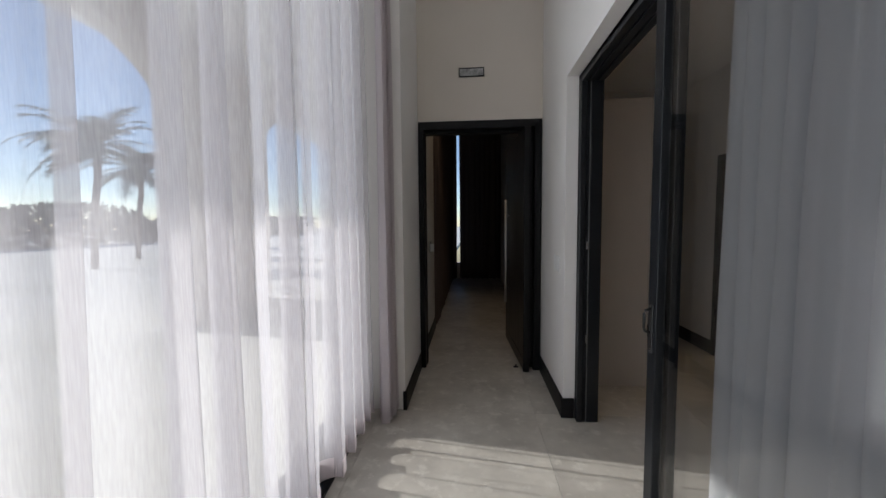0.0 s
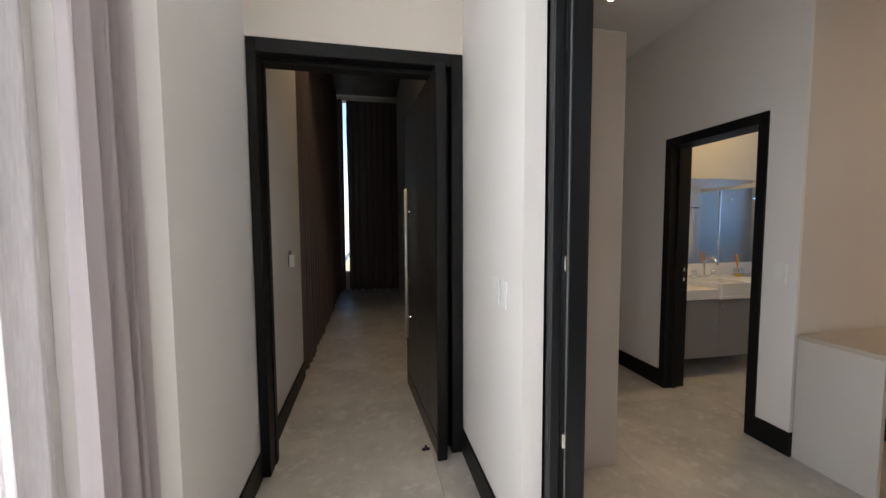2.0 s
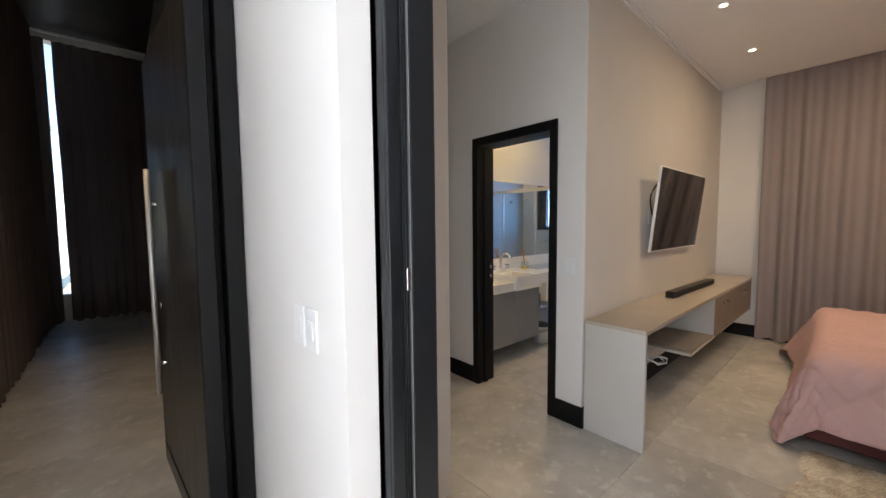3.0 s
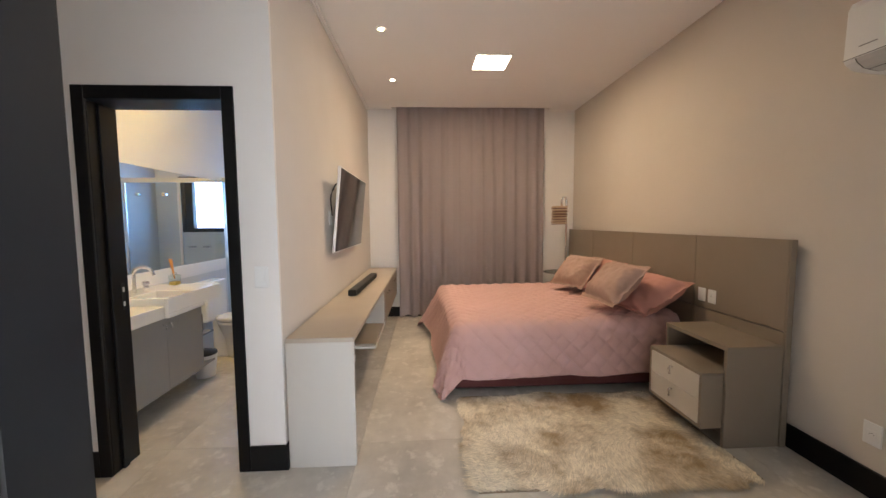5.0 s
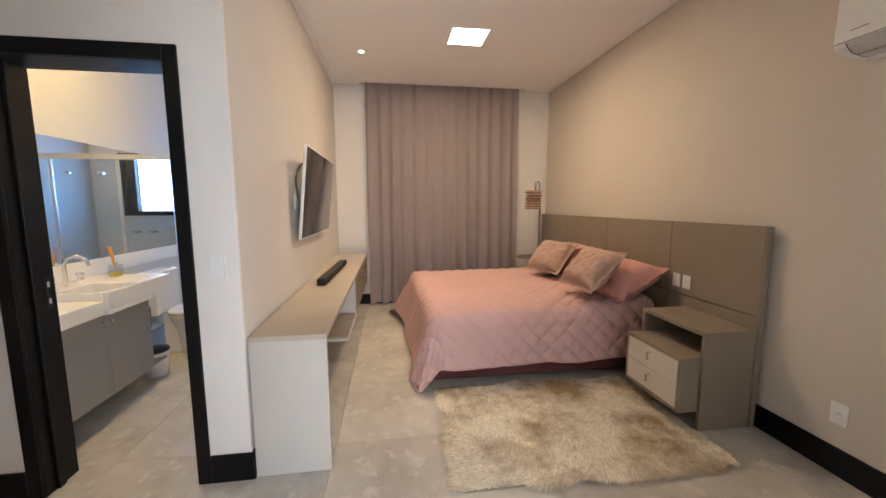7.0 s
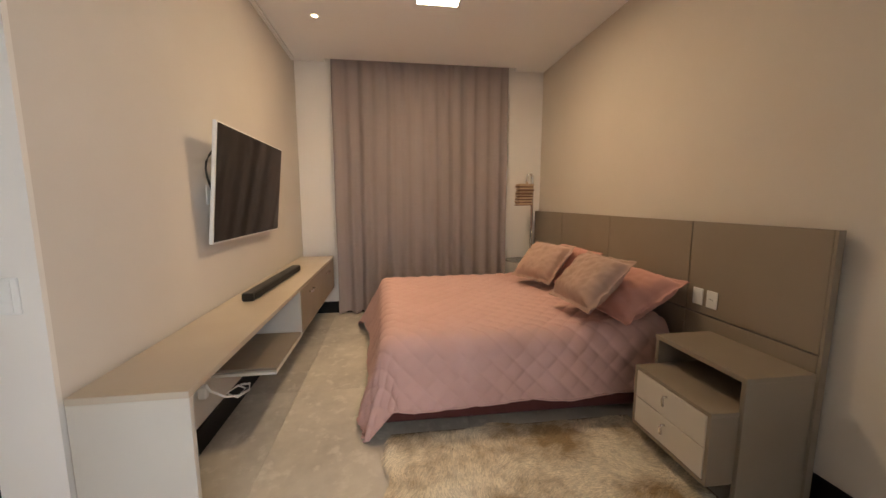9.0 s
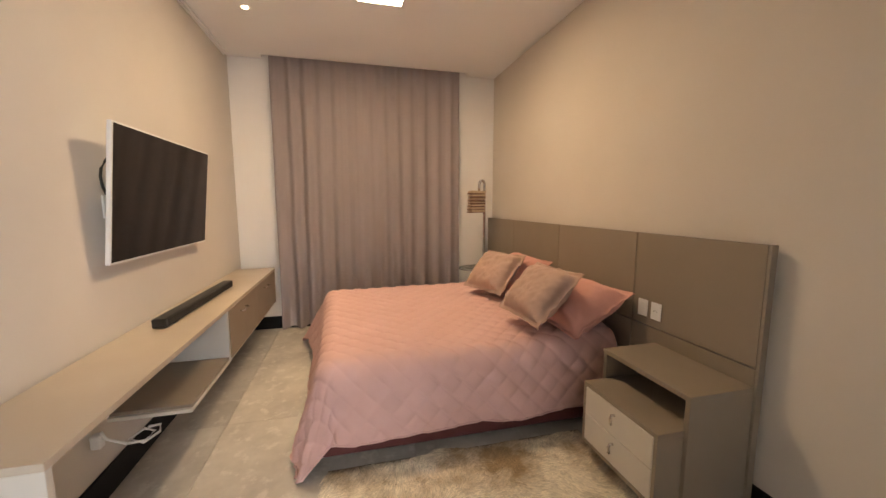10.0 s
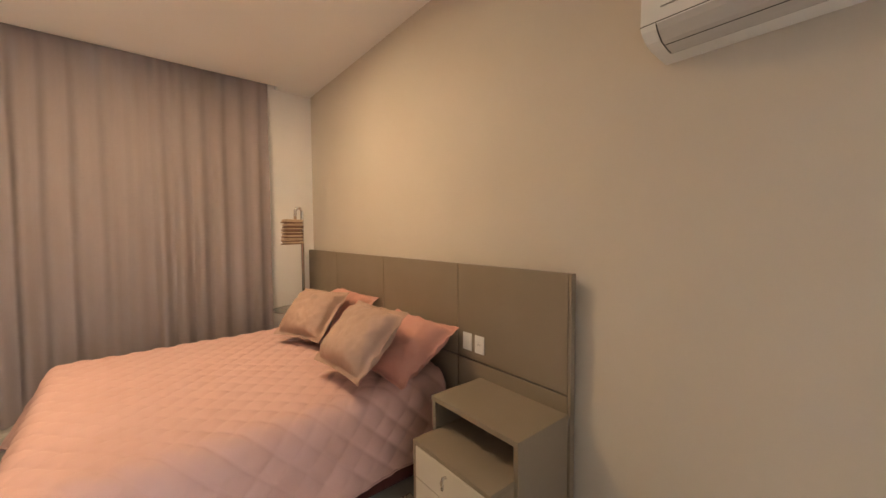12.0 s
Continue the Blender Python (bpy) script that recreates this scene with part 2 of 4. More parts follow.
# ---- building helpers ----
def add_box(bm, x0, x1, y0, y1, z0, z1, bevel=0.0, segments=1):
    made = bmesh.ops.create_cube(bm, size=1.0)
    m = Matrix.Translation(((x0 + x1) / 2, (y0 + y1) / 2, (z0 + z1) / 2)) @ Matrix.Diagonal((x1 - x0, y1 - y0, z1 - z0, 1))
    bmesh.ops.transform(bm, matrix=m, verts=made["verts"])
    if bevel:
        edges = list({e for v in made["verts"] for e in v.link_edges})
        bmesh.ops.bevel(bm, geom=edges, offset=bevel, segments=segments, affect="EDGES", profile=0.5)


def box(x0, x1, y0, y1, z0, z1, bevel=0.0, segments=1):
    bm = bmesh.new()
    add_box(bm, x0, x1, y0, y1, z0, z1, bevel, segments)
    return bm


def rod(points, radius, sides=12, bm=None):
    """A round bar swept along points."""
    bm = bm or bmesh.new()
    pts = [Vector(p) for p in points]
    rings = []
    for i, p in enumerate(pts):
        d = (pts[min(i + 1, len(pts) - 1)] - pts[max(i - 1, 0)]).normalized()
        side = d.cross(Vector((0, 0, 1)) if abs(d.z) < 0.9 else Vector((1, 0, 0))).normalized()
        up = d.cross(side)
        rings.append([bm.verts.new(p + radius * (side * math.cos(2 * math.pi * k / sides) + up * math.sin(2 * math.pi * k / sides))) for k in range(sides)])
    for a, b in zip(rings, rings[1:]):
        for k in range(sides):
            bm.faces.new((a[k], a[(k + 1) % sides], b[(k + 1) % sides], b[k])).smooth = True
    bm.faces.new(rings[0])
    bm.faces.new(rings[-1])
    bmesh.ops.recalc_face_normals(bm, faces=bm.faces)
    return bm


def lathe(profile, centre, sides=28, bm=None):
    """A turned shape from (radius, height) pairs round a vertical axis."""
    bm = bm or bmesh.new()
    cx, cy, cz = centre
    rings = [[bm.verts.new((cx + r * math.cos(2 * math.pi * k / sides), cy + r * math.sin(2 * math.pi * k / sides), cz + z)) for k in range(sides)] for r, z in profile]
    for a, b in zip(rings, rings[1:]):
        for k in range(sides):
            bm.faces.new((a[k], a[(k + 1) % sides], b[(k + 1) % sides], b[k])).smooth = True
    bm.faces.new(rings[0])
    bm.faces.new(rings[-1])
    bmesh.ops.recalc_face_normals(bm, faces=bm.faces)
    return bm


def base_of(ob):
    place = Vector((0, 0, 0))
    while ob:
        place += ob.location
        ob = ob.parent
    return place


def part(name, bm, material, parent, label=""):
    """Links a mesh, given in the world's metres, as one part of a thing."""
    bmesh.ops.translate(bm, vec=-base_of(parent), verts=bm.verts)
    me = bpy.data.meshes.new(name)
    bm.to_mesh(me)
    bm.free()
    me.materials.append(material)
    ob = new(name, me)
    ob.parent = parent
    return tagged(ob, label)


def thing(name, place, label, category, group="", kind=""):
    ob = new(name)
    ob.location = place
    return tagged(ob, label, category, group, kind)


def solid(name, bm, material, label, category, kind="", group="", base=(0, 0, 0)):
    """A thing or a piece of the setting that is one mesh."""
    bmesh.ops.translate(bm, vec=-Vector(base), verts=bm.verts)
    me = bpy.data.meshes.new(name)
    bm.to_mesh(me)
    bm.free()
    me.materials.append(material)
    ob = new(name, me)
    ob.location = base
    return tagged(ob, label, category, group, kind)


def wall(name, boxes, label="smooth warm-white painted plaster wall", material=PLASTER):
    bm = bmesh.new()
    for b in boxes:
        add_box(bm, *b)
    return solid(name, bm, material, label, "wall", "structure")


# ---- structure ----
CEIL_Z, HIGH_Z = 3.09, 4.3
floor = solid("floor", box(-1.05, 6.2, -3.2, 10.3, -0.1, -0.012), GROUT, "large grey-beige cement-look floor tiles with thin joints", "floor", "structure")
# gallery
wall("wall_gallery_end", [(-0.9, 0.72, 3.8, 3.98, 2.46, HIGH_Z)], material=BEIGEWALL)
wall("wall_gallery_left_end", [(-1.05, -0.57, 2.94, 5.25, 0, HIGH_Z)], material=WHITEWALL)
wall("wall_gallery_right", [(0.635, 0.87, 2.9, 3.98, 0, HIGH_Z), (0.635, 0.87, -3.2, 2.9, 2.5, HIGH_Z), (0.635, 0.87, -3.2, 0.3, 0, 2.5)], material=WHITEWALL)
wall("wall_gallery_back", [(-1.05, 0.87, -3.4, -3.2, 0, HIGH_Z)])
wall("wall_gallery_window_end", [(-1.05, -0.9, 2.722, 2.938, 0, 4.0)], material=WHITEWALL)
wall("wall_gallery_lintel", [(-1.05, -0.9, -3.2, 2.94, 4.0, HIGH_Z)])
solid("ceiling_gallery", box(-1.05, 0.87, -3.4, 3.98, HIGH_Z, HIGH_Z + 0.1), CEIL, "white painted flat ceiling", "ceiling", "structure")
solid("ceiling_hall", box(-1.05, 0.87, 3.982, 10.3, HIGH_Z, HIGH_Z + 0.1), surface("dark_brown_ceiling_board", (0.085, 0.064, 0.052), (0.065, 0.05, 0.042), 2.0, 0.55, bump=0.03), "dark brown boarded ceiling", "ceiling", "structure")
# dark hall past the pivot door
wall("wall_hall_right", [(0.72, 0.87, 3.98, 10.3, 0, HIGH_Z)])
wall("wall_hall_left", [(-1.2, -1.05, 5.25, 10.3, 0, HIGH_Z)])
wall("wall_hall_end", [(-1.05, -0.75, 10.1, 10.3, 0, HIGH_Z), (0.3, 0.72, 10.1, 10.3, 0, HIGH_Z), (-0.75, 0.3, 10.1, 10.3, 4.19, HIGH_Z), (-0.75, 0.3, 10.1, 10.3, 0, 0.42)])
# bedroom
wall("wall_bedroom_south", [(0.87, 6.07, 0.05, 0.235, 0, 3.3)], material=BEIGEWALL)
wall("wall_bedroom_east", [(6.07, 6.25, 0.05, 5.2, 0, 1.31), (6.07, 6.25, 0.05, 3.81, 1.31, 2.12), (6.07, 6.25, 4.62, 5.2, 1.31, 2.12), (6.07, 6.25, 0.05, 5.2, 2.12, 3.3)], material=WHITEWALL)
wall("wall_bedroom_north", [(2.62, 6.07, 3.335, 3.485, 0, 3.3)], material=PLASTER)
wall("wall_bathroom_door", [(2.6, 2.62, 3.335, 3.485, 0, 3.3), (2.6, 2.79, 3.485, 3.54, 0, 3.3), (2.6, 2.79, 4.365, 5.2, 0, 3.3), (2.6, 2.79, 3.54, 4.365, 2.165, 3.3)], material=WHITEWALL)
wall("wall_niche_north", [(0.87, 2.6, 5.02, 5.2, 0, 3.3)], material=WHITEWALL)
wall("wall_bathroom_north", [(2.79, 6.07, 4.95, 5.1, 0, 3.3)], material=BATHWALL)
bm = box(0.87, 5.96, 0.235, 5.02, CEIL_Z, CEIL_Z + 0.1)
add_box(bm, 5.96, 6.07, 0.235, 0.63, CEIL_Z, CEIL_Z + 0.1)
add_box(bm, 5.96, 6.07, 2.98, 5.02, CEIL_Z, CEIL_Z + 0.1)
add_box(bm, 5.9, 6.2, 0.3, 3.2, CEIL_Z + 0.2, CEIL_Z + 0.3)
add_box(bm, 5.9, 5.958, 0.3, 3.2, CEIL_Z + 0.1, CEIL_Z + 0.2)
solid("ceiling_bedroom", bm, CEIL, "flat white plasterboard ceiling with a curtain recess", "ceiling", "structure")

bm = box(2.6, 5.955, 3.303, 3.3345, 3.066, 3.0895, 0.006, 2)
add_box(bm, 2.6, 5.955, 3.319, 3.3345, 3.052, 3.066)
solid("trim", bm, CEIL, "small stepped white plaster bead under the ceiling", "trim", "structure")

# baseboards
BB = [
    (-0.57, -0.556, 2.935, 3.8), (-0.57, -0.556, 3.98, 5.25), (-0.585, -0.556, 2.925, 2.939),
    (0.621, 0.635, 2.9, 3.8), (0.621, 0.715, 2.886, 2.899),
    (0.87, 6.07, 0.235, 0.249), (2.6, 6.07, 3.321, 3.335), (6.056, 6.07, 0.249, 3.321),
    (2.586, 2.6, 3.321, 3.535), (2.586, 2.6, 4.372, 5.02), (1.5, 2.586, 5.006, 5.02),
]
for x0, x1, y0, y1 in BB:
    solid("baseboard", box(x0, x1, y0, y1, 0, 0.15, 0.002), BLACK, "tall black lacquered baseboard", "baseboard", "structure")

# ---- gallery: pivot door, slider, curtains ----
frame_1 = thing("door_frame", (0, 3.8, 0), "black lacquered wooden door frame around a pivot door", "door frame", kind="structure")
for nm, b in (("jamb", (-0.565, -0.515, 3.79, 3.97, 0, 2.46)), ("jamb", (0.56, 0.63, 3.79, 3.97, 0, 2.46)), ("head", (-0.515, 0.56, 3.79, 3.97, 2.385, 2.46)),
              ("stop", (-0.515, -0.507, 3.90, 3.96, 0, 2.385)), ("stop", (0.535, 0.56, 3.87, 3.96, 0, 2.385)), ("stop", (-0.507, 0.535, 3.87, 3.96, 2.36, 2.385))):
    part(nm, box(*b, 0.003), BLACK, frame_1)


def leaf_box(x0, x1, y0, y1, z0, z1, bevel=0.002):
    bm = box(x0, x1, y0, y1, z0, z1, bevel)
    bmesh.ops.rotate(bm, verts=bm.verts, cent=(0.47, 3.9, 0), matrix=Matrix.Rotation(radians(3.5), 3, "Z"))
    return bm


door_1 = thing("door_1", (0.47, 3.9, 0), "dark brown wooden pivot door standing open", "door", kind="structure")
part("panel", leaf_box(0.447, 0.493, 3.74, 4.88, 0.012, 2.37), DARKWOOD, door_1)
part("edge_strip", leaf_box(0.441, 0.499, 3.71, 3.74, 0.012, 2.37), BLACK, door_1, "black edge strip")
for z0 in (0.13,):
    part("rail", leaf_box(0.443, 0.447, 3.76, 4.86, z0, z0 + 0.004, 0.0005), BLACK, door_1)
bm = leaf_box(0.447, 0.493, 3.75, 3.78, 0.004, 0.0115)
part("pivot", bm, CHROME, door_1, "steel floor pivot")
hx, hy = 0.365, 4.64
handle = part("handle", rod([(hx, hy, 0.51), (hx, hy, 1.745)], 0.0135), surface("brushed_steel", (0.80, 0.79, 0.77), (0.74, 0.73, 0.71), 6.0, 0.55, metal=1.0, stretch=(1, 1, 0.1)), door_1, "long brushed steel pull bar")
for z in (0.68, 1.56):
    part("standoff", rod([(hx, hy, z), (hx + 0.07, hy, z)], 0.009), CHROME, handle)
part("lock", rod([(0.40, 4.66, 1.0), (0.39, 4.66, 1.0)], 0.018), CHROME, door_1, "round steel lock")

ds = thing("door_stop", (0.40, 3.86, 0), "small dark metal door stop on the floor", "door stop")
part("base", box(0.375, 0.425, 3.85, 3.872, 0.0, 0.012, 0.003), ALU, ds)
part("pin", rod([(0.40, 3.861, 0.012), (0.40, 3.861, 0.03)], 0.008, 10), DARK_PLASTIC, ds)

# sliding glass door between gallery and bedroom
slider = thing("sliding_door_frame", (0.8, 1.6, 0), "black aluminium sliding glass door frame with three tracks", "door frame", kind="structure")
for x0 in (0.72, 0.775, 0.83):
    part("jamb", box(x0, x0 + 0.045, 2.845, 2.898, 0, 2.5, 0.002), ALU, slider)
    part("head_track", box(x0, x0 + 0.045, 0.302, 2.845, 2.44, 2.498, 0.002), ALU, slider)
part("jamb", box(0.72, 0.875, 2.87, 2.899, 0, 2.499, 0.002), ALU, slider)
part("jamb", box(0.72, 0.875, 0.302, 0.36, 0, 2.44, 0.002), ALU, slider)
part("head", box(0.72, 0.875, 0.36, 2.87, 2.47, 2.499, 0.002), ALU, slider)
for z in (0.62, 1.3):
    part("catch", box(0.769, 0.785, 2.834, 2.846, z - 0.03, z + 0.03, 0.003), CHROME, slider, "steel latch keeper")
part("face_strip", box(0.72, 0.756, 2.832, 2.8449, 0, 2.44, 0.002), ALU, slider)
part("face_strip", box(0.791, 0.866, 2.838, 2.8449, 0, 2.44, 0.002), ALU, slider)
for x0 in (0.761, 0.768, 0.776):
    part("groove_fin", box(x0, x0 + 0.003, 2.834, 2.8449, 0, 2.44, 0.001), ALU, slider)
# lighter grey strip painted in as the highlight line along the jamb
part("highlight_strip", box(0.7835, 0.7865, 2.836, 2.8449, 0, 2.44), GREYBAR, slider, "thin grey strip drawn as a highlight line")


def glass_panel(x, y0, y1, lab):
    th = thing("sliding_panel", (x, (y0 + y1) / 2, 0.006), lab, "glass door", "sliding panels")
    w, d = 0.07, 0.02
    part("stile", box(x - d, x + d, y0, y0 + w, 0.006, 2.46, 0.003), ALU, th)
    part("stile", box(x - d, x + d, y1 - w, y1, 0.006, 2.46, 0.003), ALU, th)
    part("rail", box(x - d, x + d, y0 + w, y1 - w, 0.006, 0.09, 0.003), ALU, th)
    part("rail", box(x - d, x + d, y0 + w, y1 - w, 2.38, 2.46, 0.003), ALU, th)
    pane = part("pane", box(x - 0.004, x + 0.004, y0 + w, y1 - w, 0.09, 2.38), GLASS, th, "clear glass pane")
    pane.visible_shadow = False
    return th


panel = glass_panel(0.742, 0.42, 1.80, "black-framed sliding glass door panel with a pull handle")
plate_ = part("pull_plate", box(0.7165, 0.7225, 1.75, 1.788, 0.90, 1.11, 0.003), DARK_PLASTIC, panel, "black pull plate")
part("pull_handle", rod([(0.717, 1.769, 0.985), (0.695, 1.769, 0.995), (0.692, 1.769, 1.01), (0.692, 1.769, 1.07), (0.695, 1.769, 1.082), (0.717, 1.769, 1.09)], 0.006), DARK_PLASTIC, plate_)
for z in (0.915, 1.10):
    part("screw", rod([(0.7168, 1.769, z), (0.7155, 1.769, z)], 0.005, 10), CHROME, plate_, "steel screw head")
glass_panel(0.797, 0.37, 1.80, "black-framed sliding glass door panel parked behind another")


def cloth(x, y0, y1, z0, z1, folds, depth, seed, axis="y", flare=0.0, rows=36, per=9, drift=0.35, lap=0.0, vmax=1.0):
    """A hanging curtain: uneven folds that open and wander towards the hem."""
    rnd = random.Random(seed)
    bm = bmesh.new()
    n = folds * per
    jit = [rnd.uniform(-drift, drift) for _ in range(folds + 2)]
    amp = [rnd.uniform(0.6, 1.25) for _ in range(folds + 2)]
    grid = []
    for j in range(rows + 1):
        v = vmax * j / rows
        line = []
        for i in range(n + 1):
            u = i / n
            k = u * folds
            a = int(k)
            f = k - a
            ph = 2 * math.pi * (k + (jit[a] * (1 - f) + jit[a + 1] * f) * (0.35 + 0.65 * (1 - v)))
            am = depth * (amp[a] * (1 - f) + amp[a + 1] * f) * (0.55 + 0.45 * (1 - v))
            off = am * (math.sin(ph) + 0.25 * math.sin(2 * ph + 1.3)) + 0.012 * noise.noise((u * 9, v * 2.2, seed))
            along = y0 + (y1 - y0) * (u + 0.3 * am / max(0.2, abs(y1 - y0)) * math.cos(ph)) + 0.01 * noise.noise((u * 14, v * 3, seed + 7)) - lap * am / depth * math.sin(2 * ph + 0.5 * math.sin(5 * u))
            z = z0 + (z1 - z0) * v + (0.012 * math.sin(ph) if j == 0 else 0)
            p = (x + off + flare * (1 - v) ** 2, along, z) if axis == "y" else (along, x + off + flare * (1 - v) ** 2, z)
            line.append(bm.verts.new(p))
        grid.append(line)
    for a, b in zip(grid, grid[1:]):
        for i in range(n):
            bm.faces.new((a[i], a[i + 1], b[i + 1], b[i])).smooth = True
    return bm


voile = solid("sheer_curtain", cloth(-0.80, -2.6, 2.74, 0.085, 3.98, 27, 0.075, 7, drift=0.5, per=24, lap=0.027), SHEER, "long white sheer voile curtain over tall glazing", "curtain")
part("hem", cloth(-0.796, -2.6, 2.74, 0.083, 3.98, 27, 0.075, 7, drift=0.5, per=24, lap=0.027, vmax=0.028, rows=2), MAUVE, voile, "doubled mauve-grey hem band")
solid("curtain", cloth(-0.665, 2.69, 2.915, 0.015, 3.98, 4, 0.05, 5, per=14), MAUVE, "gathered mauve voile curtain edge beside a wall", "curtain")
solid("sheer_curtain", cloth(0.985, 0.42, 1.70, 0.03, 3.06, 14, 0.052, 11, drift=0.45, per=20, lap=0.013), SHEER_GREY, "pale grey sheer curtain inside the bedroom glass door", "curtain")

# tall glazing behind the sheer curtain
win = thing("window_1", (-0.95, 0, 0), "tall black aluminium framed glazing to the garden", "window", kind="structure")
for y in (-3.17, -1.65, -0.1, 2.69):
    part("mullion", box(-0.99, -0.92, y - 0.03, y + 0.03, 0.20, 3.95, 0.003), ALU, win)
part("bottom_rail", box(-1.0, -0.91, -3.2, 2.72, 0.0, 0.20, 0.003), ALU, win)
part("floor_track", box(-0.905, -0.835, -3.2, 2.72, 0.0, 0.025, 0.002), ALU, win)
part("head", box(-1.0, -0.91, -3.2, 2.72, 3.95, 4.0, 0.003), ALU, win)
for y0, y1 in ((-3.14, -1.68), (-1.62, -0.13), (-0.07, 2.66)):
    p = part("pane", box(-0.958, -0.95, y0, y1, 0.20, 3.95), GLASS, win, "clear glass pane")
    p.visible_shadow = False

# blackout curtains and light gap in the dark hall
solid("blackout_curtain", cloth(-0.575, 5.27, 10.0, 0.02, 4.26, 24, 0.05, 31, drift=0.5), BLACKOUT, "dark brown blackout curtain along a wall", "curtain")
solid("blackout_curtain", cloth(10.02, -0.375, 0.71, 0.02, 4.165, 8, 0.03, 33, axis="x"), BLACKOUT, "dark brown blackout curtain drawn over an end window", "curtain")
solid("blackout_curtain", cloth(9.97, -0.84, -0.445, 0.02, 4.165, 3, 0.03, 34, axis="x"), BLACKOUT, "narrow dark brown blackout curtain beside a light gap", "curtain")
rail = thing("curtain_rail", (-0.1, 9.9, 4.22), "white curtain rail under a dark ceiling", "curtain rail")
part("track", box(-0.7, 0.7, 9.9, 9.93, 4.22, 4.25, 0.002), WHITE, rail)
for k in range(16):
    part("glider", box(-0.3 + k * 0.06, -0.285 + k * 0.06, 9.905, 9.925, 4.205, 4.22), WHITE, rail)

wl = thing("wall_light", (-0.04, 3.8, 2.872), "small recessed wall light with a dark metal rim", "wall light")
bm = box(-0.163, 0.08, 3.788, 3.8, 2.872, 2.88, 0.001)
for q in ((-0.163, 0.08, 3.788, 3.8, 2.948, 2.956), (-0.163, -0.155, 3.788, 3.8, 2.88, 2.948), (0.072, 0.08, 3.788, 3.8, 2.88, 2.948)):
    add_box(bm, *q)
part("rim", bm, BLACK, wl)
part("lens", box(-0.155, 0.072, 3.794, 3.7995, 2.88, 2.948), surface("frosted_grey_lens", (0.45, 0.45, 0.44), (0.12, 0.12, 0.12), 22.0, 0.25), wl, "smudged grey glass lens")


# ---- plates and sockets ----
def plate(x, y, z, facing, w, h, lab, cat="light switch", keys=1, name="wall_switch"):
    """A switch or socket plate on a wall; facing is the way that its front looks."""
    th = thing(name, (x, y, z), lab, cat)
    out = Vector(facing)
    side = Vector((-out.y, out.x, 0))

    def slab(cx, cz, ww, hh, d0, d1, bev):
        a = Vector((x, y, z)) + side * (cx - ww / 2) + out * d0
        b = Vector((x, y, z)) + side * (cx + ww / 2) + out * d1
        return box(min(a.x, b.x), max(a.x, b.x), min(a.y, b.y), max(a.y, b.y), z + cz - hh / 2, z + cz + hh / 2, bev)

    part("cover", slab(0, 0, w, h, 0.0, 0.0085, 0.0025), WHITE, th)
    if cat == "socket":
        part("socket_face", slab(0, 0, w * 0.5, h * 0.34, 0.008, 0.0105, 0.001), WHITE, th)
        for dx in (-0.010, 0, 0.010):
            part("hole", slab(dx, 0.004 if dx == 0 else 0, 0.004, 0.004, 0.0105, 0.0108, 0), DARK_PLASTIC, th)
    else:
        for k in range(keys):
            cz = (k - (keys - 1) / 2) * h * 0.3
            part("rocker", slab(0, cz, w * 0.5, h * 0.3 if keys > 1 else h * 0.42, 0.008, 0.0115, 0.001), WHITE, th)
    return th


plate(0.635, 3.185, 1.145, (-1, 0, 0), 0.075, 0.12, "white plastic light switch on the gallery wall", keys=1)
plate(0.635, 3.095, 1.145, (-1, 0, 0), 0.075, 0.12, "white plastic light switch on the gallery wall", keys=1)
plate(2.6, 3.43, 1.135, (-1, 0, 0), 0.075, 0.12, "white plastic light switch beside the bathroom door", keys=3)
plate(3.306, 0.301, 0.843, (0, 1, 0), 0.075, 0.105, "white light switch on the taupe headboard", keys=2)
plate(3.203, 0.301, 0.843, (0, 1, 0), 0.075, 0.105, "white socket plate on the taupe headboard", "socket", name="wall_socket")
plate(2.2, 0.235, 0.335, (0, 1, 0), 0.08, 0.118, "white socket plate low on a plain wall", "socket", name="wall_socket")
plate(3.755, 3.335, 1.475, (0, -1, 0), 0.08, 0.12, "white socket plate behind the television", "socket", name="wall_socket")
rc = thing("room_controller", (-0.57, 4.74, 1.12), "small white wall controller with a dark back in the hall", "controller")
part("body", box(-0.57, -0.562, 4.70, 4.78, 1.12, 1.215, 0.002), DARK_PLASTIC, rc, "dark plastic back")
part("cover", box(-0.5615, -0.522, 4.698, 4.782, 1.118, 1.217, 0.004), WHITE, rc)
part("hook", box(-0.57, -0.553, 4.725, 4.755, 1.216, 1.25, 0.003), GREYBAR, rc, "small grey hook")

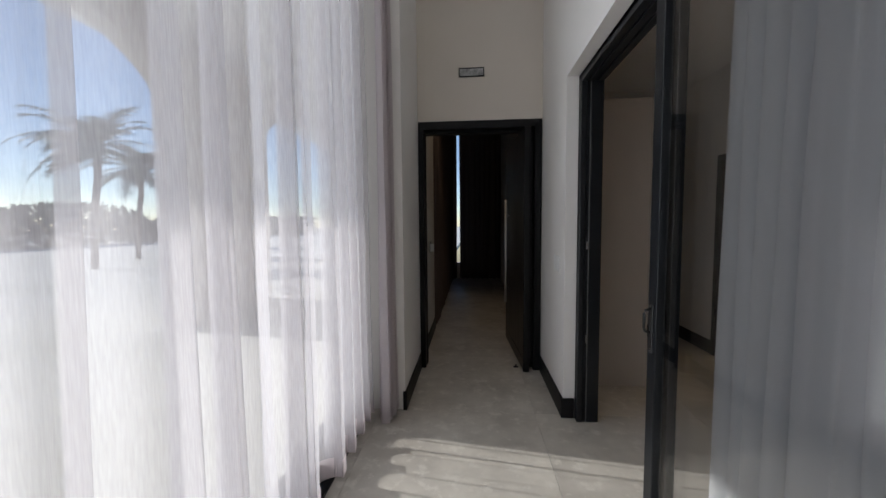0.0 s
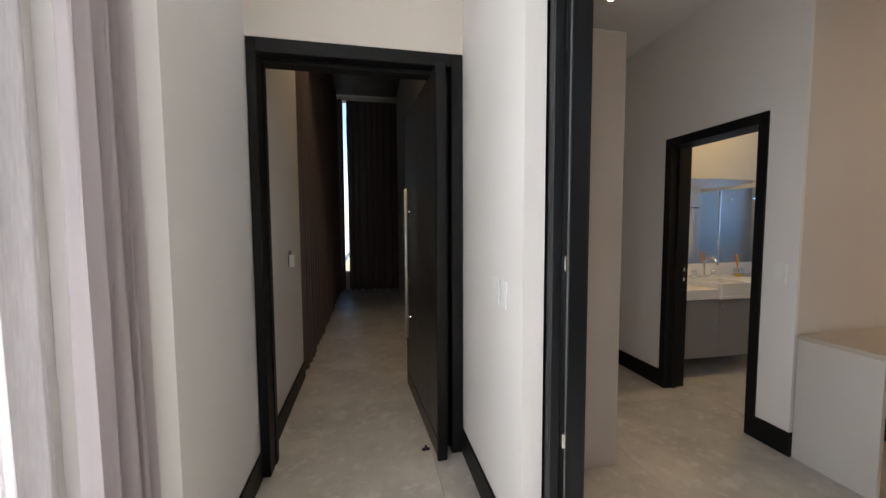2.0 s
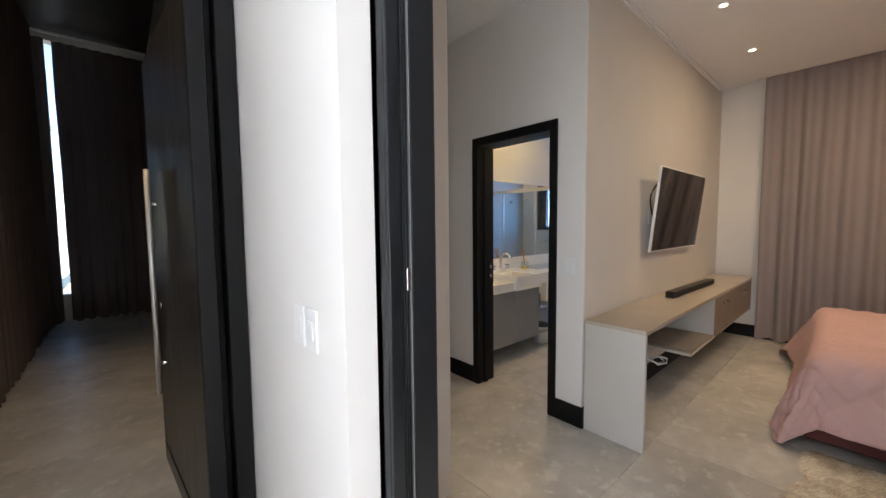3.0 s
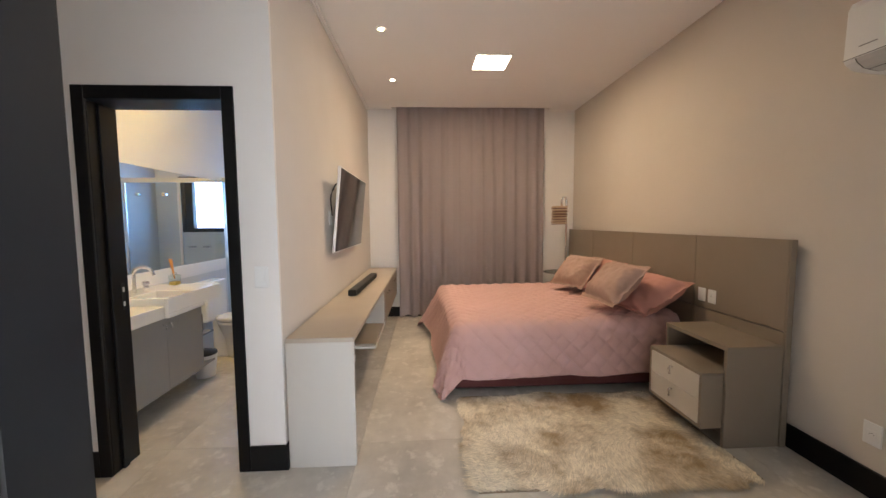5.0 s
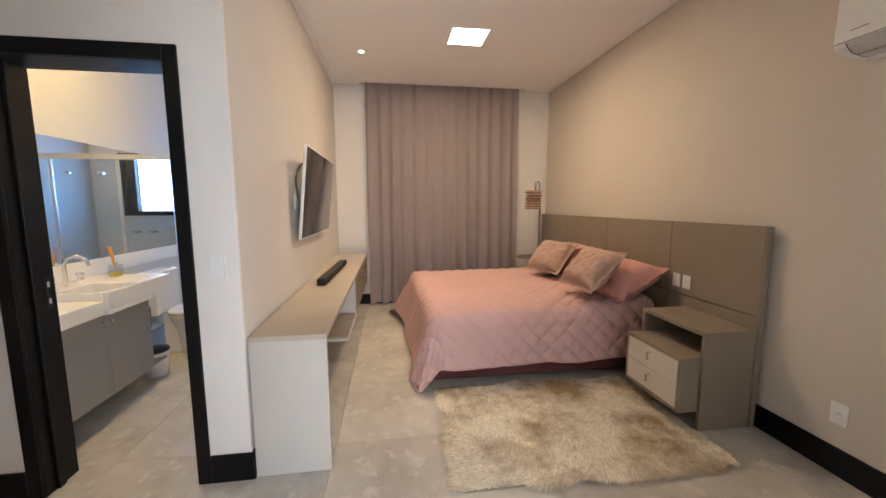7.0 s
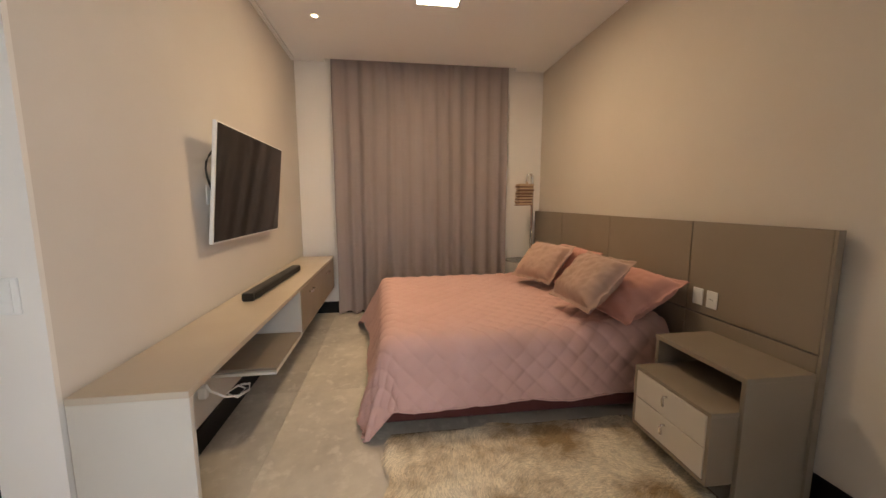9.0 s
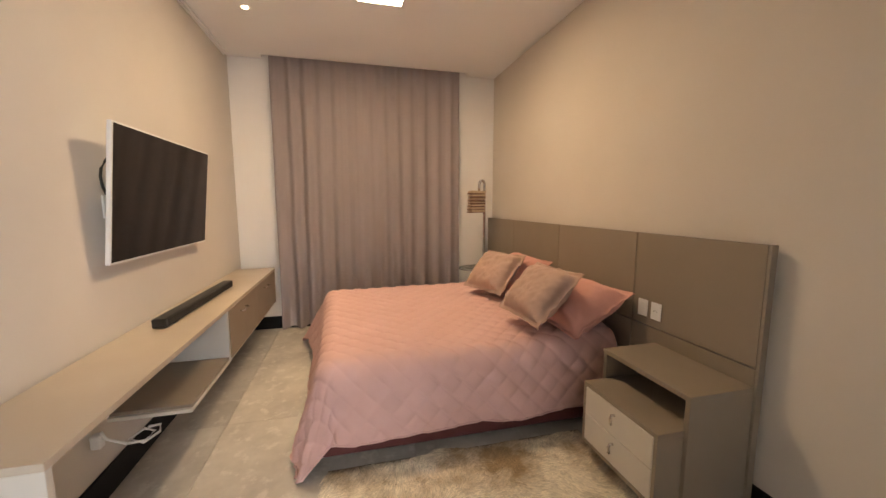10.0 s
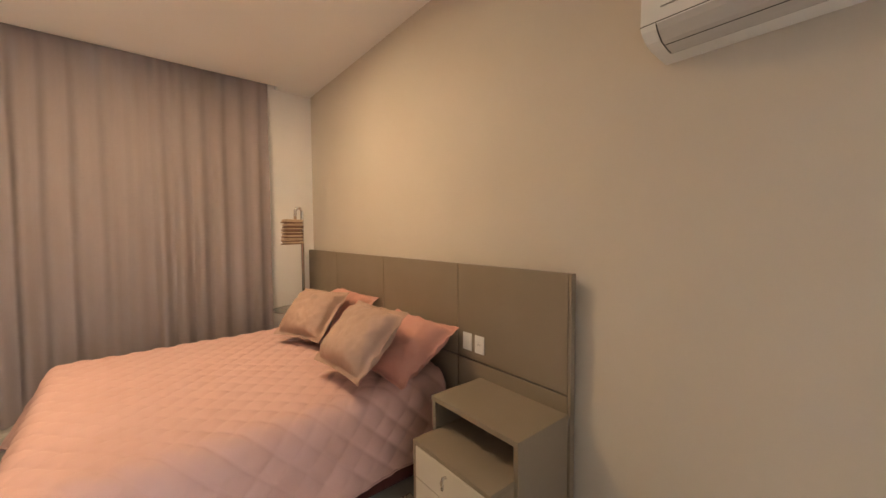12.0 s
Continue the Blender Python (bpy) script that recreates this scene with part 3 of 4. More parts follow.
# ---- lamps ----
led = thing("ceiling_light", (4.435, 1.805, 3.08), "square warm-white LED panel set in the ceiling", "ceiling light")
bm = box(4.245, 4.625, 1.615, 1.633, 3.082, 3.09, 0.001)
for q in ((4.245, 4.625, 1.977, 1.995, 3.082, 3.09), (4.245, 4.263, 1.633, 1.977, 3.082, 3.09), (4.607, 4.625, 1.633, 1.977, 3.082, 3.09)):
    add_box(bm, *q)
part("frame", bm, WHITE, led)
part("diffuser", box(4.263, 4.607, 1.633, 1.977, 3.084, 3.089), LEDGLOW, led, "glowing warm diffuser")
for sx, sy, sz in [(x, y, CEIL_Z) for x, y in SPOTS] + [(-0.2, 5.3, HIGH_Z)]:
    sp = thing("downlight", (sx, sy, sz - 0.01), "small round lit downlight set in the ceiling", "downlight", "ceiling downlights")
    part("trim_ring", lathe([(0.0225, 0.0), (0.0225, -0.002), (0.030, -0.005), (0.041, -0.006), (0.044, -0.001), (0.044, 0.0)], (sx, sy, sz)), CEIL, sp)
    part("lens", lathe([(0.021, 0.0), (0.021, -0.002)], (sx, sy, sz - 0.001)), SPOTGLOW, sp, "glowing lens")

# ---- bathroom door casing ----
casing = thing("door_frame", (2.6, 3.95, 0), "wide black lacquered frame of an open bathroom doorway", "door frame", kind="structure")
for nm, q in (("casing", (2.585, 2.6, 3.537, 3.60, 0, 2.17)), ("casing", (2.585, 2.6, 4.305, 4.37, 0, 2.17)), ("casing", (2.585, 2.6, 3.60, 4.305, 2.10, 2.17)),
              ("jamb", (2.6, 2.795, 3.541, 3.60, 0, 2.10)), ("jamb", (2.6, 2.795, 4.305, 4.364, 0, 2.10)), ("head", (2.6, 2.795, 3.541, 4.364, 2.10, 2.164)),
              ("stop", (2.66, 2.70, 4.29, 4.305, 0, 2.10)), ("stop", (2.66, 2.70, 3.60, 3.612, 0, 2.10))):
    part(nm, box(*q, 0.003), BLACK, casing)
strike = part("strike_plate", box(2.74, 2.765, 4.302, 4.306, 0.93, 1.09, 0.001), ALU, casing, "dark steel strike plate")
# bright metal bits put on the plate as the small highlights of the lock
for z in (0.965, 1.05):
    part("latch_glint", box(2.746, 2.760, 4.3008, 4.302, z - 0.014, z + 0.014, 0.0005), SATIN, strike, "small bright metal bit drawn as a latch highlight")

# ---- built-in wardrobe end ----
wr = thing("wardrobe", (1.2, 4.2, 0), "tall built-in wardrobe with plain greige end panel", "wardrobe")
part("end_panel", box(0.872, 1.5, 3.48, 3.5, 0, 2.52, 0.002), WARDROBE, wr)
part("body", box(0.872, 1.476, 3.5, 5.018, 0.07, 2.515), WARDROBE, wr)
part("plinth", box(0.872, 1.45, 3.5, 5.018, 0, 0.07), BLACK, wr)
for k in range(3):
    d = part("door", box(1.478, 1.498, 3.504 + k * 0.5, 4.0 + k * 0.5, 0.07, 2.515, 0.002), WARDROBE, wr)
    part("handle", box(1.498, 1.512, 3.96 + k * 0.5, 3.972 + k * 0.5, 0.95, 1.2, 0.002), CHROME, d)

# ---- headboard ----
hb = thing("headboard", (4.35, 0.27, 0), "wide taupe laminate panelled headboard along the wall", "headboard")
SEAMS = [2.627, 3.398, 4.312, 5.245, 6.053]
part("backing", box(2.70, 6.053, 0.25, 0.272, 0.0, 1.30), BLACK, hb)
for a, c in zip(SEAMS, SEAMS[1:]):
    for z0, z1 in ((0.0, 0.7315), (0.7405, 1.31)):
        part("panel", box(a + 0.004, c - 0.004, 0.272, 0.30, z0, z1, 0.0015), TAUPE, hb)
part("end_strip", box(2.614, 2.628, 0.262, 0.3005, 0.0, 1.31, 0.0015), TAUPE, hb)

# ---- nightstand ----
ns = thing("nightstand", (2.9, 0.5, 0), "taupe nightstand with an open niche and two cream drawers", "nightstand")
part("side", box(2.625, 2.65, 0.302, 0.662, 0, 0.626, 0.0015), TAUPE, ns)
part("side", box(3.17, 3.195, 0.302, 0.662, 0.14, 0.626, 0.0015), TAUPE, ns)
part("top", box(2.622, 3.198, 0.302, 0.666, 0.626, 0.651, 0.0015), TAUPE, ns)
part("back", box(2.65, 3.17, 0.302, 0.315, 0.14, 0.626), TAUPE, ns)
db = part("drawer_box", box(2.642, 3.165, 0.33, 0.806, 0.462, 0.484, 0.0015), TAUPE, ns)
for q in ((2.642, 2.662, 0.664, 0.806, 0.125, 0.462), (3.145, 3.165, 0.664, 0.806, 0.125, 0.462), (2.662, 3.145, 0.33, 0.806, 0.125, 0.145)):
    part("carcass", box(*q, 0.001), TAUPE, db)
for z0, z1 in ((0.148, 0.302), (0.306, 0.459)):
    dr = part("drawer", box(2.665, 3.142, 0.788, 0.808, z0, z1, 0.0015), CREAM, ns, "cream drawer front")
    zc = (z0 + z1) / 2 + 0.015
    part("handle", rod([(2.91, 0.808, zc + 0.022), (2.91, 0.826, zc + 0.024), (2.91, 0.832, zc + 0.012), (2.91, 0.828, zc - 0.026)], 0.007, 10), CHROME, dr, "small steel hook pull")

# ---- bed ----
bed = thing("bed", (4.42, 1.3, 0), "king box-spring bed in burgundy cloth on small feet", "bed")
part("box_spring", box(3.45, 5.39, 0.31, 2.30, 0.05, 0.30, 0.025, 3), BURGUNDY, bed)
part("mattress", box(3.475, 5.365, 0.31, 2.28, 0.302, 0.575, 0.05, 4), surface("white_mattress_ticking", (0.7, 0.68, 0.66), None, 9.0, 0.9), bed)
for fx in (3.60, 4.42, 5.24):
    for fy in (0.5, 1.35, 2.16):
        part("foot", lathe([(0.022, 0.0), (0.028, 0.01), (0.03, 0.051)], (fx, fy, 0), 14), DARK_PLASTIC, bed)


def quilt_mesh(x0, x1, y0, y1, top, side, foot, step=0.0096):
    """A quilted cover draped over a bed: flat on top, rolled over the edges, hanging in soft folds, a point at each corner."""
    bm = bmesh.new()
    r = 0.105
    ns_, nt_ = round((x1 - x0 + 2 * side) / step), round((y1 - y0 + foot) / step)
    grid = []
    for j in range(nt_ + 1):
        t = y0 + j * step
        line = []
        for i in range(ns_ + 1):
            s = x0 - side + i * step
            a, c = (s + t) / 0.145, (s - t) / 0.145
            puff = (abs(math.sin(math.pi * a)) * abs(math.sin(math.pi * c))) ** 0.24 * 0.024
            dx = max(x0 + r - s, s - (x1 - r), 0.0)
            skew = 0.085 * min(1.0, max(0.0, (s - x0 - 0.3) / (x1 - x0))) ** 1.5
            dy = max(t - (y1 + skew - r), 0.0)
            sx = -1 if s < (x0 + x1) / 2 else 1
            d = math.hypot(dx, dy)
            bx, by = min(max(s, x0 + r), x1 - r), min(t, y1 + skew - r)
            wob = 0.006 * noise.noise((s * 2.3, t * 2.3, 0.0)) + 0.004 * noise.noise((s * 7, t * 7, 3.0))
            head = 0.035 * math.exp(-((t - y0) / 0.5) ** 2)
            if d < 1e-6:
                p = Vector((bx, by, top + puff + wob + head))
            else:
                ox, oy = sx * dx / d, dy / d
                if d < r * math.pi / 2:
                    ang = d / r
                    out, z, nz = r * math.sin(ang), top - r * (1 - math.cos(ang)), math.cos(ang)
                else:
                    drop = d - r * math.pi / 2
                    along = (t if dx > dy else s)
                    fold = 0.026 * math.sin(along * 7.5 + 1.5 * noise.noise((along * 1.7, 2.0, 5.0))) + 0.03 * noise.noise((along * 2.6, 9.0, 1.0))
                    out = r + (0.13 + (0.10 + 0.14 * min(1.0, max(0.0, (s - 4.1) / 1.1)) ** 2) * (dy / d) ** 2 + (0.22 if sx < 0 else 0.75) * dx * dy / (d * d)) * drop + fold * min(1.0, drop / 0.3)
                    z, nz = top - r - drop * 0.985, 0.0
                no = (puff + wob) * (1 - nz)
                p = Vector((bx + ox * (out + no), by + oy * (out + no), max(0.02, z + (puff + wob + head) * nz)))
            line.append(bm.verts.new(p))
        grid.append(line)
    for a, b in zip(grid, grid[1:]):
        for i in range(ns_):
            bm.faces.new((a[i], a[i + 1], b[i + 1], b[i])).smooth = True
    edge = [row[0].co.copy() for row in grid[1:-1:4]] + [v.co.copy() for v in grid[-1][::4]] + [row[-1].co.copy() for row in grid[-2:0:-4]]
    return bm, edge


qm, hem_line = quilt_mesh(3.455, 5.385, 0.36, 2.30, 0.590, 0.385, 0.50)
qt = solid("bed_quilt", qm, QUILT, "pink diamond-quilted bedspread draped over the bed", "bedspread", base=(4.42, 1.3, 0.3))
part("hem", rod(hem_line, 0.0065, 6), QUILT, qt, "stitched pink edge binding")
thick = qt.modifiers.new("thickness", "SOLIDIFY")
thick.thickness, thick.offset = 0.008, -1.0


def pillow_mesh(w, h, thick_, flange, seed, stitch=0.0, n=64):
    """A stuffed pillow with a flat sewn edge, dented and creased."""
    bm = bmesh.new()
    sheets = []
    for sign in (1, -1):
        rows = []
        for j in range(n + 1):
            v = 2 * j / n - 1
            row = []
            for i in range(n + 1):
                u = 2 * i / n - 1
                iu, iv = 1 - 2 * flange / w, 1 - 2 * flange / h
                a, c = min(1, abs(u) / iu), min(1, abs(v) / iv)
                full = max(0.0, (1 - a ** 3.6)) ** 0.55 * max(0.0, (1 - c ** 3.6)) ** 0.55
                pinch = 1 - 0.055 * (1 - abs(u) ** 2) * abs(v) ** 3
                pinch2 = 1 - 0.055 * (1 - abs(v) ** 2) * abs(u) ** 3
                crease = 0.013 * noise.noise((u * 2.6, v * 2.6, seed)) + 0.008 * noise.noise((u * 7, v * 5, seed + 3))
                tuck = max(abs(u), abs(v)) ** 3
                crease += 0.009 * tuck * noise.noise((math.atan2(v, u) * 5.0, max(abs(u), abs(v)) * 1.4, seed + 5))
                if stitch:
                    pu, pv = (u * w / 2 + v * h / 2) / stitch, (u * w / 2 - v * h / 2) / stitch
                    crease += 0.006 * ((abs(math.sin(math.pi * pu)) * abs(math.sin(math.pi * pv))) ** 0.3 - 0.6)
                edge = 0.022 * noise.noise((u * 4, v * 4, seed + 9)) * max(abs(u), abs(v)) ** 6
                z = sign * (thick_ / 2 * full + crease * min(1, full * 3) + 0.002) + edge
                row.append(bm.verts.new((u * w / 2 * pinch2, v * h / 2 * pinch, z)))
            rows.append(row)
        for a, b in zip(rows, rows[1:]):
            for i in range(n):
                q = (a[i], a[i + 1], b[i + 1], b[i])
                bm.faces.new(q if sign > 0 else q[::-1]).smooth = True
        sheets.append(rows)
    t, u = sheets
    ring = [(0, i) for i in range(n)] + [(j, n) for j in range(n)] + [(n, n - i) for i in range(n)] + [(n - j, 0) for j in range(n)]
    for (a, b), (c, d) in zip(ring, ring[1:] + ring[:1]):
        bm.faces.new((t[a][b], u[a][b], u[c][d], t[c][d]))
    bmesh.ops.recalc_face_normals(bm, faces=bm.faces)
    return bm


def pillow(name, w, h, th, flange, seed, m, material, lab, cat, stitch=0.0):
    ob = solid(name, pillow_mesh(w, h, th, flange, seed, stitch), material, lab, cat)
    ob.matrix_basis = m
    return ob


pillow("pillow", 0.72, 0.50, 0.24, 0.035, 1, pose(3.70, 0.55, 0.79, 32, 0, 180), PINK, "salmon cotton pillow leaning on the headboard", "pillow")
pillow("pillow", 0.72, 0.50, 0.24, 0.035, 2, pose(4.72, 0.52, 0.82, 36, 0, 180), PINK, "salmon cotton pillow partly hidden behind a cushion", "pillow")
pillow("cushion", 0.55, 0.46, 0.21, 0.032, 3, pose(3.675, 0.84, 0.885, 46, 0, 183), BEIGEVEL, "beige quilted velvet cushion with dented face on the bed", "cushion", 0.095)
pillow("cushion", 0.53, 0.46, 0.21, 0.032, 4, pose(4.63, 0.78, 0.86, 46, 0, 200), BEIGEVEL, "beige quilted velvet cushion turned aside on the bed", "cushion", 0.095)

# ---- side table and lamp in the corner ----
st = thing("side_table", (5.66, 0.57, 0), "round glass side table with chrome stem", "side table")
part("tabletop", lathe([(0.235, 0.0), (0.24, 0.004), (0.235, 0.010)], (5.66, 0.57, 0.70), 40), GLASS2, st, "clear glass top")
part("rim", lathe([(0.2405, 0.0), (0.2435, 0.004), (0.2405, 0.010)], (5.66, 0.57, 0.70), 40), CHROME, st)
part("stem", rod([(5.66, 0.57, 0.02), (5.66, 0.57, 0.70)], 0.02, 16), CHROME, st)
part("base", lathe([(0.17, 0.0), (0.17, 0.012), (0.03, 0.024)], (5.66, 0.57, 0), 36), CHROME, st)
fl = thing("table_lamp", (5.66, 0.52, 0.71), "chrome hook lamp with a layered wooden shade", "lamp")
part("base", lathe([(0.07, 0.0), (0.07, 0.012), (0.015, 0.02)], (5.66, 0.50, 0.711), 24), CHROME, fl)
arc = [(5.66, 0.50, 0.72), (5.66, 0.50, 1.70)]
arc += [(5.66, 0.50 + 0.035 - 0.035 * math.cos(a), 1.72 + 0.05 * math.sin(a)) for a in (0.3, 0.8, 1.3, 1.8, 2.3, 2.8)]
arc += [(5.66, 0.57, 1.70), (5.66, 0.57, 1.64)]
part("stem", rod(arc, 0.0155, 14), CHROME, fl, "bent chrome tube")
rnd = random.Random(8)
shade = part("shade", box(5.60, 5.71, 0.54, 0.67, 1.40, 1.625), STRIPS_DARK, fl, "square shade of stacked wooden strips")
z = 1.388
while z < 1.635:
    hgt = rnd.uniform(0.007, 0.017)
    o, tip = rnd.uniform(-0.013, 0.013), rnd.uniform(-0.008, 0.008)
    bm = box(5.58 + rnd.uniform(-.008, .008), 5.73, 0.52 + o, 0.69 + o, z, z + hgt, 0.0012)
    bmesh.ops.rotate(bm, verts=bm.verts, cent=(5.66, 0.605, z), matrix=Matrix.Rotation(tip * 4, 3, "X") @ Matrix.Rotation(tip * 3, 3, "Z"))
    part("strip", bm, STRIPS_DARK if rnd.random() < 0.25 else STRIPS, shade)
    z += hgt + rnd.uniform(0.0005, 0.0045)

# ---- console ----
cs = thing("tv_console", (4.2, 3.13, 0), "long greige wall console with open shelf and drawers", "console")
part("top", box(2.603, 5.85, 2.93, 3.32, 0.748, 0.775, 0.0015), GREIGETOP, cs)
part("side_panel", box(2.605, 2.632, 2.932, 3.32, 0, 0.7475, 0.0015), GREIGE, cs)
part("shelf", box(3.56, 4.19, 2.94, 3.32, 0.40, 0.418, 0.001), TAUPE, cs)
part("shelf", box(3.54, 4.19, 2.935, 3.32, 0.381, 0.3995, 0.001), GREIGE, cs)
part("divider", box(4.19, 4.212, 2.935, 3.32, 0.381, 0.7475, 0.001), GREIGE, cs)
part("end", box(5.828, 5.85, 2.935, 3.32, 0.381, 0.7475, 0.001), TAUPE, cs)
part("bottom", box(4.212, 5.828, 2.94, 3.32, 0.381, 0.40, 0.001), GREIGE, cs)
part("back_rail", box(2.632, 5.828, 3.30, 3.334, 0.60, 0.7475), GREIGE, cs)
for x0, x1 in ((4.214, 5.018), (5.022, 5.826)):
    dr = part("drawer", box(x0, x1, 2.930, 2.948, 0.402, 0.744, 0.0015), TAUPE, cs, "taupe drawer front")
    xm = (x0 + x1) / 2 - 0.06
    part("handle", rod([(xm - 0.07, 2.93, 0.67), (xm - 0.07, 2.905, 0.67), (xm + 0.07, 2.905, 0.67), (xm + 0.07, 2.93, 0.67)], 0.006, 10), CHROME, dr, "chrome bar pull")

sb = thing("soundbar", (4.33, 3.16, 0.775), "slim black soundbar on the console", "soundbar")
bm = box(3.80, 4.92, 3.115, 3.19, 0.777, 0.832, 0.008, 2)
bmesh.ops.rotate(bm, verts=bm.verts, cent=(4.36, 3.15, 0), matrix=Matrix.Rotation(radians(-2.0), 3, "Z"))
part("body", bm, DARK_PLASTIC, sb)
bm = box(3.83, 4.89, 3.111, 3.1155, 0.785, 0.824)
bmesh.ops.rotate(bm, verts=bm.verts, cent=(4.36, 3.15, 0), matrix=Matrix.Rotation(radians(-2.0), 3, "Z"))
part("grille", bm, surface("speaker_mesh", (0.02, 0.02, 0.02), (0.008, 0.008, 0.008), 400, 0.8, bump=0.4, fine=900), sb)
for fx in (3.9, 4.8):
    part("foot", box(fx, fx + 0.06, 3.13, 3.17, 0.775, 0.779), DARK_PLASTIC, sb)

# ---- television ----
tv = thing("television", (4.24, 3.3, 1.2), "flat television with white frame tilted on a wall bracket", "television")
TILT_TV = math.degrees(math.atan2(0.073, 0.715))


def tv_box(x0, x1, d0, d1, h0, h1, bev=0.0):
    """A box in the set's own plane: d away from the room, h up the screen."""
    bm = box(x0, x1, d0, d1, h0, h1, bev)
    bmesh.ops.transform(bm, matrix=pose(0, 3.268, 1.18, TILT_TV, 0, 0), verts=bm.verts)
    return bm


part("frame", tv_box(3.605, 4.865, 0.0, 0.022, 0.0, 0.722, 0.003), WHITE, tv, "thin white frame")
part("screen", tv_box(3.617, 4.855, -0.002, 0.002, 0.012, 0.712), SCREEN, tv, "dark glossy screen")
part("back", tv_box(3.85, 4.65, 0.022, 0.045, 0.06, 0.45, 0.006), DARK_PLASTIC, tv)
part("bracket", box(4.0, 4.45, 3.322, 3.334, 1.35, 1.66, 0.002), DARK_PLASTIC, tv)
part("bracket_arm", box(4.05, 4.10, 3.255, 3.322, 1.36, 1.64, 0.002), DARK_PLASTIC, tv)
part("bracket_arm", box(4.35, 4.40, 3.255, 3.322, 1.36, 1.64, 0.002), DARK_PLASTIC, tv)
lead = [(3.76, 3.318, 1.50), (3.715, 3.308, 1.54), (3.685, 3.305, 1.58), (3.676, 3.305, 1.63), (3.685, 3.303, 1.67), (3.71, 3.295, 1.71), (3.76, 3.285, 1.76), (3.82, 3.26, 1.79)]
part("cable", rod(lead, 0.0065, 8), DARK_PLASTIC, tv, "black power cable")

cb = thing("power_cable", (3.45, 3.2, 0.3), "white coiled power cable hanging below the console shelf", "cable")
pts = [(3.42, 3.28, 0.40), (3.42, 3.26, 0.36), (3.46, 3.2, 0.30), (3.52, 3.15, 0.27), (3.57, 3.13, 0.29), (3.54, 3.16, 0.325), (3.48, 3.2, 0.31), (3.52, 3.16, 0.26), (3.60, 3.12, 0.265), (3.61, 3.12, 0.30), (3.56, 3.15, 0.32)]
part("lead", rod(pts, 0.007, 8), WHITE, cb)
part("plug", box(3.40, 3.44, 3.275, 3.32, 0.32, 0.39, 0.006), WHITE, cb)

# ---- air conditioner ----
ac = thing("air_conditioner", (1.83, 0.35, 2.13), "white wall-mounted split air conditioner", "air conditioner")
PROFILE = [(0.236, 2.48), (0.40, 2.48), (0.44, 2.465), (0.458, 2.43), (0.466, 2.198), (0.456, 2.180), (0.42, 2.155), (0.37, 2.145), (0.30, 2.140), (0.236, 2.138)]


def extrude_x(profile, x0, x1, bev=0.0):
    bm = bmesh.new()
    a = [bm.verts.new((x0, y, z)) for y, z in profile]
    b = [bm.verts.new((x1, y, z)) for y, z in profile]
    n = len(profile)
    bm.faces.new(a)
    bm.faces.new(b[::-1])
    for k in range(n):
        bm.faces.new((a[k], b[k], b[(k + 1) % n], a[(k + 1) % n]))
    bmesh.ops.recalc_face_normals(bm, faces=bm.faces)
    if bev:
        bmesh.ops.bevel(bm, geom=[e for e in bm.edges if abs(e.verts[0].co.x - e.verts[1].co.x) < 1e-6], offset=bev, segments=2, affect="EDGES", profile=0.5)
    return bm


part("body", extrude_x(PROFILE, 1.40, 2.265, 0.006), WHITE, ac)
# black strip on the closed body, drawn as the shade in its front gap
part("gap", extrude_x([(0.4668, 2.1995), (0.4668, 2.197), (0.45, 2.197), (0.45, 2.1995)], 1.402, 2.263), DARK_PLASTIC, ac)
FLAP = [(0.465, 2.193), (0.454, 2.174), (0.418, 2.149), (0.368, 2.139), (0.33, 2.135), (0.33, 2.139), (0.368, 2.145), (0.42, 2.156), (0.455, 2.181)]
part("louver", extrude_x(FLAP, 1.43, 2.21), surface("pale_grey_plastic", (0.55, 0.54, 0.53), None, 8, 0.4), ac, "pale grey louver flap")
# black strips round the flap, drawn as the shade between flap and body
for xx in (1.426, 2.211):
    part("louver_gap_shade", extrude_x([(y, z + 0.001) for y, z in FLAP], xx, xx + 0.004), DARK_PLASTIC, ac)
part("louver_gap_shade", rod([(1.43, 0.328, 2.138), (2.21, 0.328, 2.138)], 0.0025, 6), DARK_PLASTIC, ac)
part("louver_seam", rod([(1.43, 0.395, 2.1445), (2.21, 0.395, 2.1445)], 0.0018, 6), DARK_PLASTIC, ac)
part("badge", box(2.13, 2.20, 0.4645, 0.4675, 2.240, 2.244), GREYBAR, ac, "small grey lettering bar")
part("badge", box(1.78, 1.84, 0.4625, 0.4665, 2.27, 2.28), GREYBAR, ac, "small grey lettering bar")

# ---- rug ----
rug = thing("rug", (2.84, 1.45, 0), "shaggy beige and brown long-pile rug", "rug")
part("backing", box(2.335, 3.405, 0.665, 2.245, 0.0, 0.008), RUGBASE, rug)


